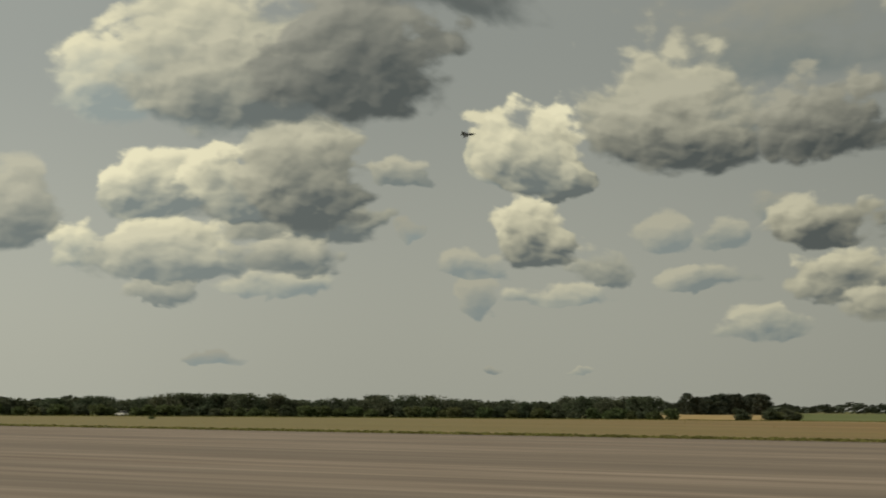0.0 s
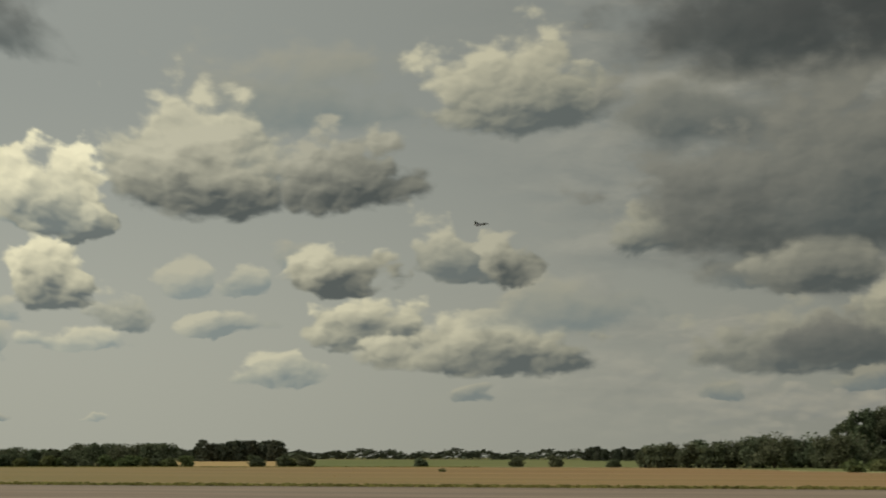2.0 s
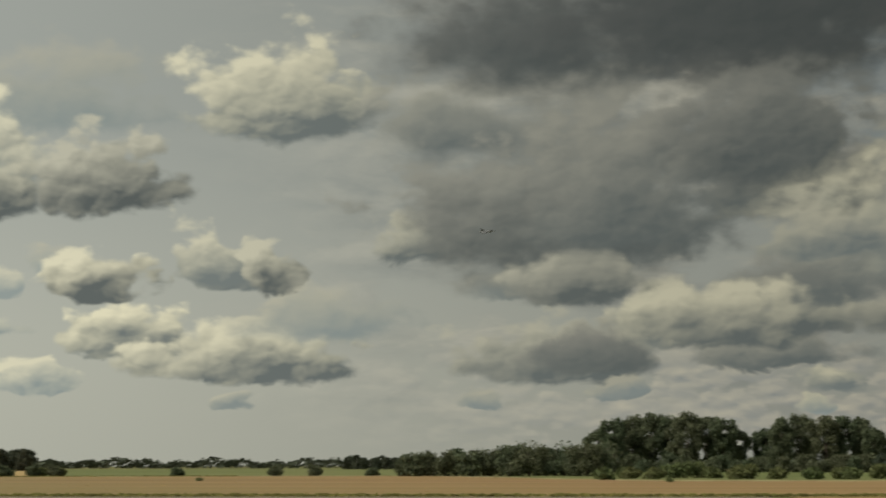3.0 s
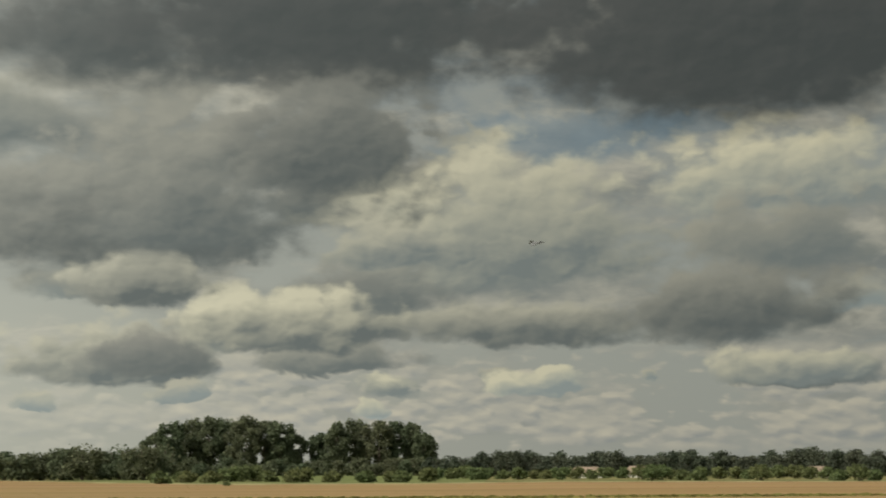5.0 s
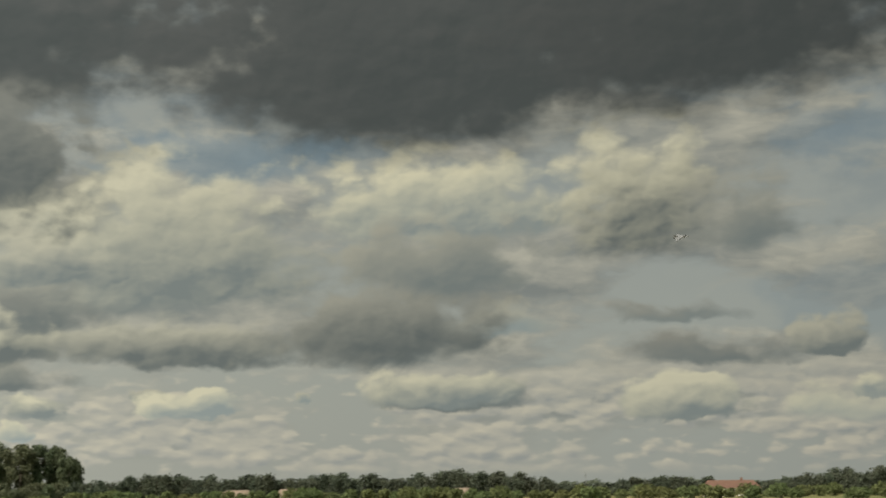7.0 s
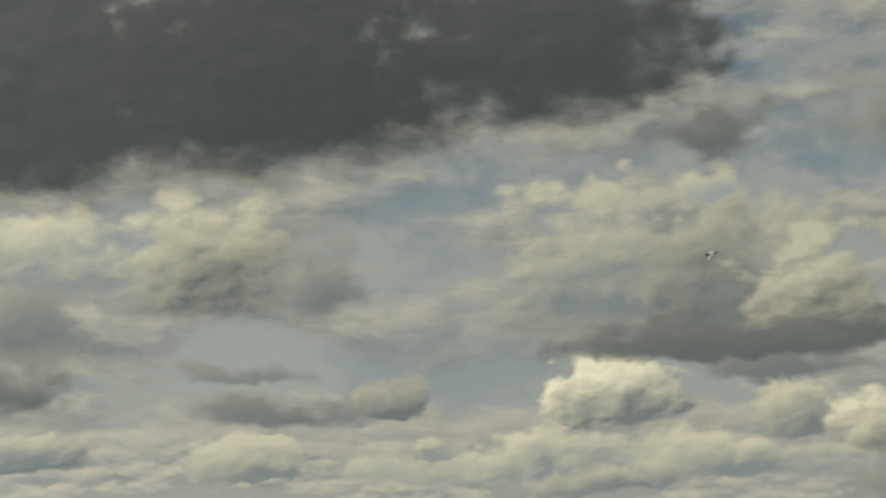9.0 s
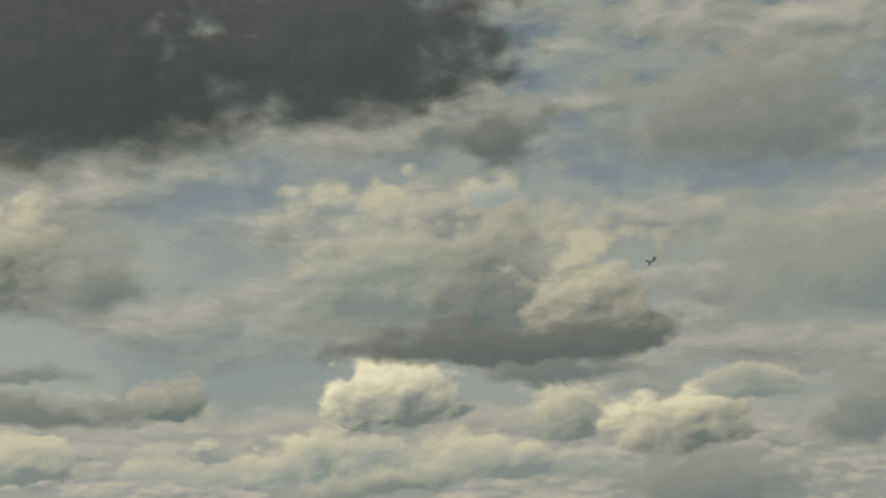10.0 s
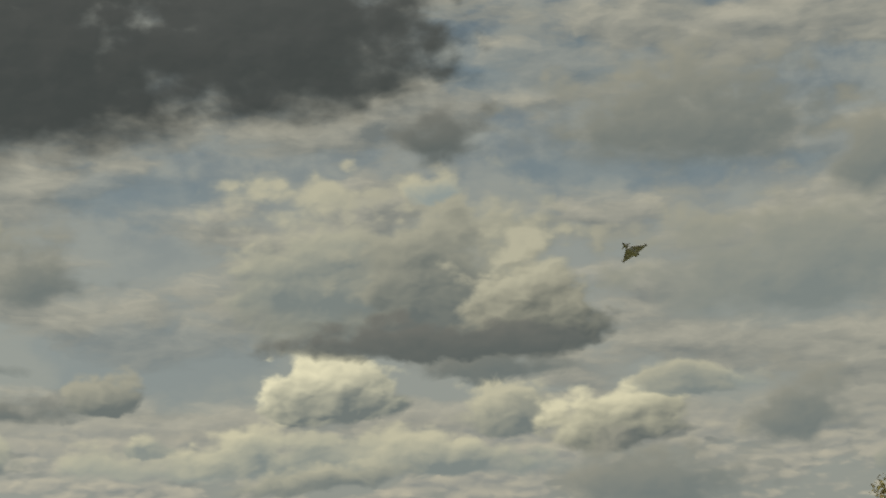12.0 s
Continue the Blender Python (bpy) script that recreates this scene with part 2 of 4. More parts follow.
cloud(38.37, 10.41, 6.93, 3.88, 126, 88, 0.7, 0.5)
cloud(26.39, 7.84, 1.89, 2.09, 178, 108, 0.35, 0.5)
cloud(40.9, 14.17, 5.81, 3.79, 100, 76, 0.7, 0.5)
cloud(28.29, 11.48, 3.61, 3.72, 150, 108, 0.7, 0.5)
cloud(32.76, 7.59, 8.05, 4.71, 138, 92, 0.5, 0.5)
cloud(31.22, 14.19, 6.57, 7.16, 118, 86, 0.7, 0.35)
cloud(34.64, 2.77, 1.11, 0.59, 162, 140, 0.4, 0.5)
cloud(41.66, 1.97, 0.73, 0.71, 188, 150, 0.3, 0.5)
cloud(42.85, 2.75, 1.27, 0.87, 190, 130, 0.3, 0.5)
cloud(47.59, 3.4, 0.99, 0.44, 165, 140, 0.4, 0.5)
cloud(48.99, 2.73, 1.94, 1.01, 195, 148, 0.3, 0.5)
cloud(52.56, 3.28, 0.39, 0.48, 170, 145, 0.4, 0.5)
cloud(58.54, 2.95, 3.1, 1.36, 180, 118, 0.35, 0.5)
cloud(40.29, 3.7, 3.13, 1.15, 155, 112, 0.5, 0.5)
cloud(33.31, 3.6, 2.78, 1.8, 132, 102, 0.5, 0.5)
cloud(48.26, 4.71, 5.51, 1.69, 168, 108, 0.5, 0.5)
cloud(38.95, 4.47, 4.46, 2.32, 190, 108, 0.4, 0.5)
cloud(33.06, 6.04, 2.64, 2.23, 165, 100, 0.5, 0.5)
cloud(56.91, 4.61, 4, 3.52, 140, 114, 0.7, 0.5)
cloud(47.29, 6.62, 7, 5.83, 190, 126, 0.55, 0.5)
cloud(42.29, 7.82, 2.21, 1.86, 172, 125, 0.5, 0.5)
cloud(57.39, 7.25, 4.66, 2.61, 158, 122, 0.65, 0.5)
cloud(58.24, 9.4, 5.58, 3.57, 200, 140, 0.45, 0.5)
cloud(65.94, 8.91, 3.84, 4.92, 198, 104, 0.55, 0.5)
cloud(67.71, 2.53, 2.93, 1.21, 178, 128, 0.4, 0.5)
cloud(68.72, 4.43, 3.44, 1.43, 135, 118, 0.7, 0.5)
cloud(34.97, 8.01, 5.51, 5.88, 142, 102, 0.5, 0.5)
cloud(40.49, 10.53, 4.2, 5.53, 135, 95, 0.5, 0.5)
cloud(58.22, 3.06, 3.14, 1.42, 190, 132, 0.4, 0.5)
cloud(67.37, 2.73, 3, 1.23, 195, 138, 0.4, 0.5)
cloud(60.49, 5.76, 2.58, 1.19, 165, 148, 0.5, 0.5)
cloud(73.11, 4.94, 1.81, 1.46, 165, 118, 0.4, 0.5)
cloud(67.57, 6.24, 2.54, 0.87, 140, 130, 0.7, 0.5)
cloud(56.02, 4.9, 4.88, 3.29, 150, 102, 0.6, 0.5)
cloud(58.33, 7.47, 3.84, 2.91, 156, 122, 0.6, 0.5)
cloud(70.51, 8.78, 2.57, 3.24, 152, 122, 0.7, 0.5)
cloud(82.02, 2.26, 10.98, 1.53, 190, 148, 0.55, 0.6)
cloud(67.39, 2.45, 3.02, 1.35, 188, 132, 0.4, 0.5)
cloud(74.65, 3.17, 1.25, 0.99, 192, 142, 0.4, 0.5)
cloud(79.06, 2.42, 3.27, 1.88, 202, 142, 0.45, 0.5)
cloud(85.67, 2.25, 3.35, 1.63, 196, 140, 0.45, 0.5)
cloud(80.66, 1.57, 4.02, 1.33, 185, 130, 0.5, 0.5)
cloud(96.09, 5.24, 2.03, 1.05, 188, 148, 0.45, 0.5)
cloud(88.68, 3.87, 2.57, 1.93, 192, 128, 0.4, 0.5)
cloud(92.66, 3.08, 3.02, 2.41, 215, 112, 0.35, 0.5)
cloud(88.05, 5.91, 3.95, 1.47, 136, 122, 0.6, 0.5)
cloud(81.67, 4.39, 2.45, 2.75, 228, 125, 0.28, 0.5)
cloud(84.98, 7.03, 7.78, 6.18, 180, 124, 0.5, 0.5)
cloud(81.07, 8.41, 3.97, 5.06, 186, 136, 0.5, 0.5)
cloud(85.36, 7.5, 3, 6.18, 174, 116, 0.5, 0.5)
cloud(89.62, 6.89, 3.21, 3.94, 185, 100, 0.35, 0.5)
cloud(86.14, 6.81, 6.54, 1.53, 118, 104, 0.5, 0.5)
cloud(85.88, 12.83, 1.29, 0.96, 190, 160, 0.7, 0.8)
cloud(93.85, 0.86, 4.51, 2.46, 152, 130, 0.7, 0.5)
cloud(99.43, 3.1, 2.48, 3.09, 152, 128, 0.7, 0.5)
cloud(103.99, 1.91, 2.02, 1.39, 180, 138, 0.4, 0.5)
cloud(95.37, 4.99, 1.84, 1.36, 182, 138, 0.45, 0.5)
cloud(105.17, 3.05, 2.21, 3.33, 208, 138, 0.35, 0.5)
cloud(99.42, 7.71, 6.85, 5.39, 164, 138, 0.7, 0.6)
cloud(96.23, 13.79, 6.35, 4.75, 154, 124, 0.7, 0.6)
cloud(103.77, 12.34, 3.25, 3.17, 152, 130, 0.7, 0.6)
cloud(86.19, 14.33, 2.05, 2.52, 126, 108, 0.8, 0.6)
cloud(81.45, 16.45, 6.21, 6.54, 115, 92, 0.7, 0.5)
cloud(79.01, 15.94, 8.08, 9.32, 96, 76, 0.65, 0.5)
cloud(55.43, 13.63, 5.05, 8.49, 97, 78, 0.6, 0.4)
cloud(40.31, 14.96, 12.83, 8.41, 96, 80, 0.6, 0.4)
cloud(56.93, 13.02, 12.75, 13.07, 95, 78, 0.5, 0.4)
cloud(68.56, 14.19, 9.43, 12.37, 88, 74, 0.55, 0.4)

# the sky is brightest towards the sun and dims away from it, in stops
dim_right = op(wt, "MULTIPLY_ADD", smooth(wt, bearing, 0.0, 60.0), 1.0, op(wt, "MULTIPLY", smooth(wt, bearing, 58.0, 85.0), 0.15))
dim_right = op(wt, "MULTIPLY", dim_right, smooth(wt, bearing, 178.0, 115.0))
rise_left = op(wt, "MULTIPLY", op(wt, "MULTIPLY", smooth(wt, bearing, 0.0, -18.0), 0.25), smooth(wt, bearing, -178.0, -100.0))
gain = op(wt, "POWER", 2.0, op(wt, "ADD", op(wt, "SUBTRACT", 0.42, dim_right), rise_left))
glow = wt.nodes.new("ShaderNodeBackground")
wt.links.new(sky, glow.inputs[0])
wt.links.new(gain, glow.inputs[1])
wt.links.new(glow.outputs[0], wt.nodes.new("ShaderNodeOutputWorld").inputs[0])

sun = new("sun", bpy.data.lights.new("sun", "SUN"))
sun.data.energy, sun.data.angle, sun.data.color = 3.0, radians(0.6), (1.0, 0.93, 0.80)
sun.matrix_world = look((0, 0, 0), (-math.sin(radians(SUN_BEARING)) * math.cos(radians(SUN_HEIGHT)), -math.cos(radians(SUN_BEARING)) * math.cos(radians(SUN_HEIGHT)), -math.sin(radians(SUN_HEIGHT))))


# ---- materials ----
def olive_to_west(m):
    """The grass turns from gold to olive towards the west."""
    t = m.node_tree
    base = t.nodes["Principled BSDF"].inputs["Base Color"]
    old = base.links[0].from_socket
    at = t.nodes.new("ShaderNodeSeparateXYZ")
    t.links.new(t.nodes["Texture Coordinate"].outputs["Object"], at.inputs[0])
    patch = op(t, "MULTIPLY", fbm(t, t.nodes["Texture Coordinate"].outputs["Object"], 0.03, 4).outputs["Fac"], 80.0)
    t.links.new(blend(t, op(t, "MULTIPLY", smooth(t, op(t, "ADD", at.outputs[0], patch), 190.0, -10.0), 0.75), old, (0.20, 0.185, 0.075, 1)), base)


def material(name, colours, scale=1.0, rough=0.9, stretch=(1, 1, 1), turn=0.0, bump=0.0, detail=6, second=None, metal=0.0, translucent=0.0, island=0.0):
    """A surface whose colours run through a noise of that scale (per metre), with a second, larger noise, and variation per piece."""
    m = bpy.data.materials.new(name)
    m.use_nodes = True
    t = m.node_tree
    b = t.nodes["Principled BSDF"]
    geo = t.nodes.new("ShaderNodeNewGeometry")
    tc = t.nodes.new("ShaderNodeTexCoord")
    mp = t.nodes.new("ShaderNodeMapping")
    mp.vector_type = "TEXTURE"
    mp.inputs["Rotation"].default_value, mp.inputs["Scale"].default_value = (0, 0, radians(turn)), stretch
    t.links.new(tc.outputs["Object"], mp.inputs[0])
    n = fbm(t, mp.outputs[0], scale, detail, 0.6)
    ramp = t.nodes.new("ShaderNodeValToRGB")
    t.links.new(n.outputs["Fac"], ramp.inputs[0])
    while len(ramp.color_ramp.elements) < len(colours):
        ramp.color_ramp.elements.new(0.5)
    for i, c in enumerate(colours):
        ramp.color_ramp.elements[i].position = 0.3 + 0.4 * i / max(1, len(colours) - 1)
        ramp.color_ramp.elements[i].color = (*c, 1)
    colour = ramp.outputs[0]
    if second:
        big = fbm(t, mp.outputs[0], second[0], 4, 0.5)
        colour = blend(t, op(t, "MULTIPLY", smooth(t, big.outputs["Fac"], 0.42, 0.62), second[2]), colour, (*second[1], 1))
    if island:
        hsv = t.nodes.new("ShaderNodeHueSaturation")
        t.links.new(op(t, "MULTIPLY_ADD", geo.outputs["Random Per Island"], island, 1 - island / 2), hsv.inputs["Value"])
        t.links.new(colour, hsv.inputs["Color"])
        info = t.nodes.new("ShaderNodeObjectInfo")
        t.links.new(op(t, "MULTIPLY_ADD", info.outputs["Random"], 0.06, 0.47), hsv.inputs["Hue"])
        colour = hsv.outputs[0]
    t.links.new(colour, b.inputs["Base Color"])
    b.inputs["Roughness"].default_value, b.inputs["Metallic"].default_value = rough, metal
    b.inputs["Specular IOR Level"].default_value = 0.2
    if bump:
        bp = t.nodes.new("ShaderNodeBump")
        bp.inputs["Strength"].default_value, bp.inputs["Distance"].default_value = bump, 0.05
        t.links.new(n.outputs["Fac"], bp.inputs["Height"])
        t.links.new(bp.outputs[0], b.inputs["Normal"])
    if translucent:
        tr = t.nodes.new("ShaderNodeBsdfTranslucent")
        t.links.new(colour, tr.inputs[0])
        mix = t.nodes.new("ShaderNodeMixShader")
        mix.inputs[0].default_value = translucent
        t.links.new(b.outputs[0], mix.inputs[1])
        t.links.new(tr.outputs[0], mix.inputs[2])
        t.links.new(mix.outputs[0], t.nodes["Material Output"].inputs[0])
    return m


RUN = -31.8  # bearing of the runway's long edge
M_GROUND = material("meadow_ground", [(0.10, 0.12, 0.04), (0.20, 0.18, 0.07), (0.28, 0.23, 0.10)], 0.02, second=(0.004, (0.09, 0.12, 0.035), 0.7))
M_ASPHALT = material("worn_concrete", [(0.19, 0.145, 0.105), (0.265, 0.21, 0.155), (0.38, 0.305, 0.23)], 0.5, 0.85, (18, 1, 1), RUN, bump=0.1, second=(0.09, (0.17, 0.14, 0.105), 0.6))
M_HAY = material("dry_meadow", [(0.20, 0.122, 0.055), (0.29, 0.182, 0.082), (0.37, 0.245, 0.118)], 0.06, stretch=(9, 1, 1), turn=RUN, bump=0.4, second=(0.02, (0.26, 0.19, 0.07), 0.5))
olive_to_west(M_HAY)
M_MARGIN = material("pale_margin_grass", [(0.36, 0.32, 0.16), (0.46, 0.41, 0.22)], 0.1, stretch=(6, 1, 1), turn=RUN, second=(0.03, (0.26, 0.27, 0.11), 0.6))
M_GRAIN = material("ripe_grain", [(0.36, 0.25, 0.10), (0.44, 0.32, 0.14)], 0.05, bump=0.3)
M_CROP = material("green_crop", [(0.10, 0.13, 0.04), (0.16, 0.18, 0.06)], 0.04, bump=0.3, second=(0.008, (0.22, 0.21, 0.08), 0.5))
M_BLADES = material("grass_blades", [(0.36, 0.26, 0.09), (0.5, 0.37, 0.15)], 0.05, second=(0.03, (0.28, 0.25, 0.09), 0.6), translucent=0.5, island=0.6)
M_GREENBLADES = material("green_grass_blades", [(0.16, 0.16, 0.055), (0.26, 0.23, 0.08)], 0.08, translucent=0.5, island=0.6)
M_LEAF = material("leaves", [(0.085, 0.105, 0.06), (0.15, 0.17, 0.10)], 0.35, 0.7, translucent=0.35, island=0.9)
M_BUSHLEAF = material("bush_leaves", [(0.105, 0.13, 0.052), (0.17, 0.195, 0.085)], 0.35, 0.7, translucent=0.35, island=0.9)
M_DARKLEAF = material("conifer_leaves", [(0.055, 0.068, 0.048), (0.095, 0.108, 0.072)], 0.3, 0.8, translucent=0.15, island=0.8)
M_WARMLEAF = material("turning_leaves", [(0.09, 0.095, 0.03), (0.19, 0.16, 0.05)], 1.2, 0.7, translucent=0.3, island=0.9)
M_BARK = material("bark", [(0.06, 0.05, 0.04), (0.13, 0.11, 0.085)], 3.0, stretch=(1, 1, 5), bump=0.6)
M_JET = material("grey_jet_paint", [(0.17, 0.175, 0.18), (0.22, 0.225, 0.23)], 0.8, 0.32, second=(0.3, (0.14, 0.145, 0.15), 0.5))
M_JETDARK = material("dark_radome_paint", [(0.06, 0.06, 0.065), (0.09, 0.09, 0.09)], 1.5, 0.5)
M_NOZZLE = material("burnt_metal", [(0.04, 0.035, 0.03), (0.10, 0.085, 0.07)], 3.0, 0.4, metal=0.8)
M_CANOPY = material("smoked_canopy", [(0.015, 0.018, 0.02), (0.03, 0.03, 0.03)], 1.0, 0.08)
M_THATCH = material("weathered_thatch", [(0.20, 0.15, 0.11), (0.33, 0.26, 0.20)], 0.8, bump=0.5, second=(0.15, (0.16, 0.13, 0.09), 0.5))
M_TILES = material("red_roof_tiles", [(0.13, 0.075, 0.055), (0.19, 0.11, 0.08)], 1.5, bump=0.4)
M_WHITE = material("white_render", [(0.6, 0.58, 0.53), (0.75, 0.73, 0.68)], 1.0)
M_PANE = material("dark_pane", [(0.02, 0.025, 0.03), (0.04, 0.045, 0.05)], 1.0, 0.1)
M_STEEL = material("galvanised_steel", [(0.22, 0.22, 0.22), (0.32, 0.32, 0.31)], 2.0, 0.5, metal=0.6)
M_TYRE = material("black_rubber", [(0.015, 0.015, 0.015), (0.03, 0.03, 0.03)], 4.0, 0.8)


# ---- building helpers ----
def finish(name, data, mat, parent=None, label=""):
    data.materials.clear()
    data.materials.append(mat)
    ob = new(name, data)
    if parent:
        ob.parent = parent
    return tagged(ob, label)


def part(name, bm, mat, parent, label="", shade=False):
    data = bpy.data.meshes.new(name)
    bm.to_mesh(data)
    bm.free()
    if shade:
        data.polygons.foreach_set("use_smooth", [True] * len(data.polygons))
    return finish(name, data, mat, parent, label)


def thing(name, m, label, category, group=""):
    ob = new(name)
    ob.matrix_basis = m
    ob.empty_display_size = 0.3
    return tagged(ob, label, category, group)


def box(bm, x0, y0, z0, x1, y1, z1, m=None):
    v = bmesh.ops.create_cube(bm, size=1, matrix=Matrix.Translation(((x0 + x1) / 2, (y0 + y1) / 2, (z0 + z1) / 2)) @ Matrix.Diagonal((x1 - x0, y1 - y0, z1 - z0, 1)))["verts"]
    if m:
        bmesh.ops.transform(bm, matrix=m, verts=v)
    return v


def loft(bm, rings, sides=14):
    """A skin over elliptic rings (x, y, z, half width, half height), along y."""
    made = []
    for x, y, z, w, h in rings:
        made.append([bm.verts.new((x + w * math.cos(2 * math.pi * k / sides), y, z + h * math.sin(2 * math.pi * k / sides))) for k in range(sides)])
    for a, b in zip(made, made[1:]):
        for k in range(sides):
            bm.faces.new((a[k], a[(k + 1) % sides], b[(k + 1) % sides], b[k]))
    bm.faces.new(made[0])
    bm.faces.new(list(reversed(made[-1])))
    bmesh.ops.recalc_face_normals(bm, faces=bm.faces)


def tube(bm, points, sides=6):
    """A tapered tube along (x, y, z, radius) points."""
    made = []
    for i, (x, y, z, r) in enumerate(points):
        a, b = points[max(0, i - 1)], points[min(len(points) - 1, i + 1)]
        q = Vector((b[0] - a[0], b[1] - a[1], b[2] - a[2])).to_track_quat("Z", "Y")
        made.append([bm.verts.new(Vector((x, y, z)) + q @ Vector((r * math.cos(2 * math.pi * k / sides), r * math.sin(2 * math.pi * k / sides), 0))) for k in range(sides)])
    for a, b in zip(made, made[1:]):
        for k in range(sides):
            bm.faces.new((a[k], a[(k + 1) % sides], b[(k + 1) % sides], b[k]))
    bm.faces.new(list(reversed(made[0])))
    bm.faces.new(made[-1])


def plate(bm, outline, thick, m=None):
    """A flat slab over an outline of (x, y), thick at the root (x near 0) and thin at the tip."""
    far = max(abs(x) for x, y in outline)
    top, low = [], []
    for x, y in outline:
        h = thick * (1 - 0.75 * abs(x) / far) / 2
        top.append(bm.verts.new((x, y, h)))
        low.append(bm.verts.new((x, y, -h)))
    n = len(outline)
    bm.faces.new(top)
    bm.faces.new(list(reversed(low)))
    for k in range(n):
        bm.faces.new((low[k], low[(k + 1) % n], top[(k + 1) % n], top[k]))
    if m:
        bmesh.ops.transform(bm, matrix=m, verts=bm.verts)
    bmesh.ops.recalc_face_normals(bm, faces=bm.faces)


def spot(bearing_mid, dist):
    return dist * math.sin(radians(bearing_mid)), dist * math.cos(radians(bearing_mid))


def sheet(name, points, z, mat, label, category):
    bm = bmesh.new()
    bm.faces.new([bm.verts.new((x, y, z)) for x, y in points])
    bmesh.ops.recalc_face_normals(bm, faces=bm.faces)
    if list(bm.faces)[0].normal.z < 0:
        bmesh.ops.reverse_faces(bm, faces=bm.faces)
    ob = part(name, bm, mat, None)
    return tagged(ob, label, category, kind="structure")


# ---- ground ----
bm = bmesh.new()
rings = [0, 60, 150, 300, 500, 800, 1300, 2200, 3400, 4900]
last = None
for r in rings[1:]:
    ring = [bm.verts.new((r * math.sin(2 * math.pi * k / 72), r * math.cos(2 * math.pi * k / 72), 0)) for k in range(72)]
    if last is None:
        bm.faces.new(list(reversed(ring)))
    else:
        for k in range(72):
            bm.faces.new((last[k], last[(k + 1) % 72], ring[(k + 1) % 72], ring[k]))
    last = ring
bmesh.ops.recalc_face_normals(bm, faces=bm.faces)
ground = tagged(part("ground", bm, M_GROUND, None), "flat grassland in green and dry brown", "ground", kind="structure")

EDGE_AT, EDGE_SLOPE = 166.0, -0.62  # the runway's far edge: y = EDGE_AT + EDGE_SLOPE * x
edge_y = lambda x: EDGE_AT + EDGE_SLOPE * x
sheet("runway", [(-900, edge_y(-900)), (92, edge_y(92)), (-40, edge_y(92) - 240), (-1030, edge_y(-900) - 240)], 0.03, M_ASPHALT, "worn pale brown concrete runway with streaks", "runway")
FAR = lambda b: float(np.interp(b, [-40, -16, 0, 27, 32, 36, 44, 49, 66, 80], [400, 400, 415, 420, 330, 288, 288, 325, 330, 330]))


def meadow():
    """The strip between the runway's edge and the hedge; past the runway's end it reaches towards the viewer."""
    bm = bmesh.new()
    last = None
    for k in range(241):
        q = -35 + 0.5 * k
        far = FAR(q)
        near = min(far - 2, EDGE_AT / (math.cos(radians(q)) - EDGE_SLOPE * math.sin(radians(q)))) if q < 41 else float(np.interp(q, [41, 47], [142, 40]))
        row = [bm.verts.new((*spot(q, near + (far - near) * f), 0.05)) for f in (0, 0.3, 0.6, 1)]
        if last:
            for i in range(3):
                bm.faces.new((last[i], last[i + 1], row[i + 1], row[i]))
        last = row
    bmesh.ops.recalc_face_normals(bm, faces=bm.faces)
    bm.faces.ensure_lookup_table()
    if bm.faces[0].normal.z < 0:
        bmesh.ops.reverse_faces(bm, faces=bm.faces)
    return tagged(part("meadow", bm, M_HAY, None), "dry golden meadow beside the runway", "meadow", kind="structure")


meadow()


def margin():
    """A strip of paler grass along the meadow's far edge."""
    bm = bmesh.new()
    last = None
    for k in range(131):
        q = 14 + 0.5 * k
        row = [bm.verts.new((*spot(q, FAR(q) + d), 0.09)) for d in (-9 + 4 * math.sin(q * 2.3), 3)]
        if last:
            bm.faces.new((last[0], last[1], row[1], row[0]))
        last = row
    bmesh.ops.recalc_face_normals(bm, faces=bm.faces)
    bm.faces.ensure_lookup_table()
    if bm.faces[0].normal.z < 0:
        bmesh.ops.reverse_faces(bm, faces=bm.faces)
    return tagged(part("meadow_margin", bm, M_MARGIN, None), "pale grass margin along the dry meadow", "grass", kind="structure")


margin()
sheet("beet_field", [spot(b, d) for b, d in ((30.5, 392), (32, 335), (36, 292), (44, 292), (46.5, 312), (46.5, 690), (31, 690))], 0.065, M_CROP, "green crop strip below tall trees", "field")
sheet("grain_field", [spot(b, d) for b, d in ((7.5, 440), (12.5, 440), (13.2, 900), (6.5, 900))], 0.06, M_GRAIN, "ripe golden grain field behind bushes", "field")
sheet("crop_field", [spot(b, d) for b, d in ((12.6, 435), (32, 435), (30, 1300), (13.3, 1300))], 0.06, M_CROP, "green crop field in front of far woods", "field")


def tufts(name, count, low, high, wide, mat, label, inside, seed):
    rng = np.random.default_rng(seed)
    verts, faces = [], []
    while len(faces) < count:
        b, d = rng.uniform(-20, 76), rng.uniform(120, 430)
        x, y = spot(b, d)
        if not inside(b, d, x, y):
            continue
        h, w, a = rng.uniform(low, high), rng.uniform(0.4, 1) * wide, rng.uniform(0, math.pi)
        cx, cy, k = math.cos(a) * w, math.sin(a) * w, len(verts)
        verts += [(x - cx, y - cy, 0), (x + cx, y + cy, 0), (x + cx * 0.7 + rng.normal(0, 0.1), y + cy * 0.7, h * rng.uniform(0.6, 1)), (x - cx * 0.3, y - cy * 0.3 + rng.normal(0, 0.1), h)]
        faces.append((k, k + 1, k + 2, k + 3))
    data = bpy.data.meshes.new(name)
    data.from_pydata(verts, [], faces)
    return tagged(finish(name, data, mat), label, "grass", kind="stuff")


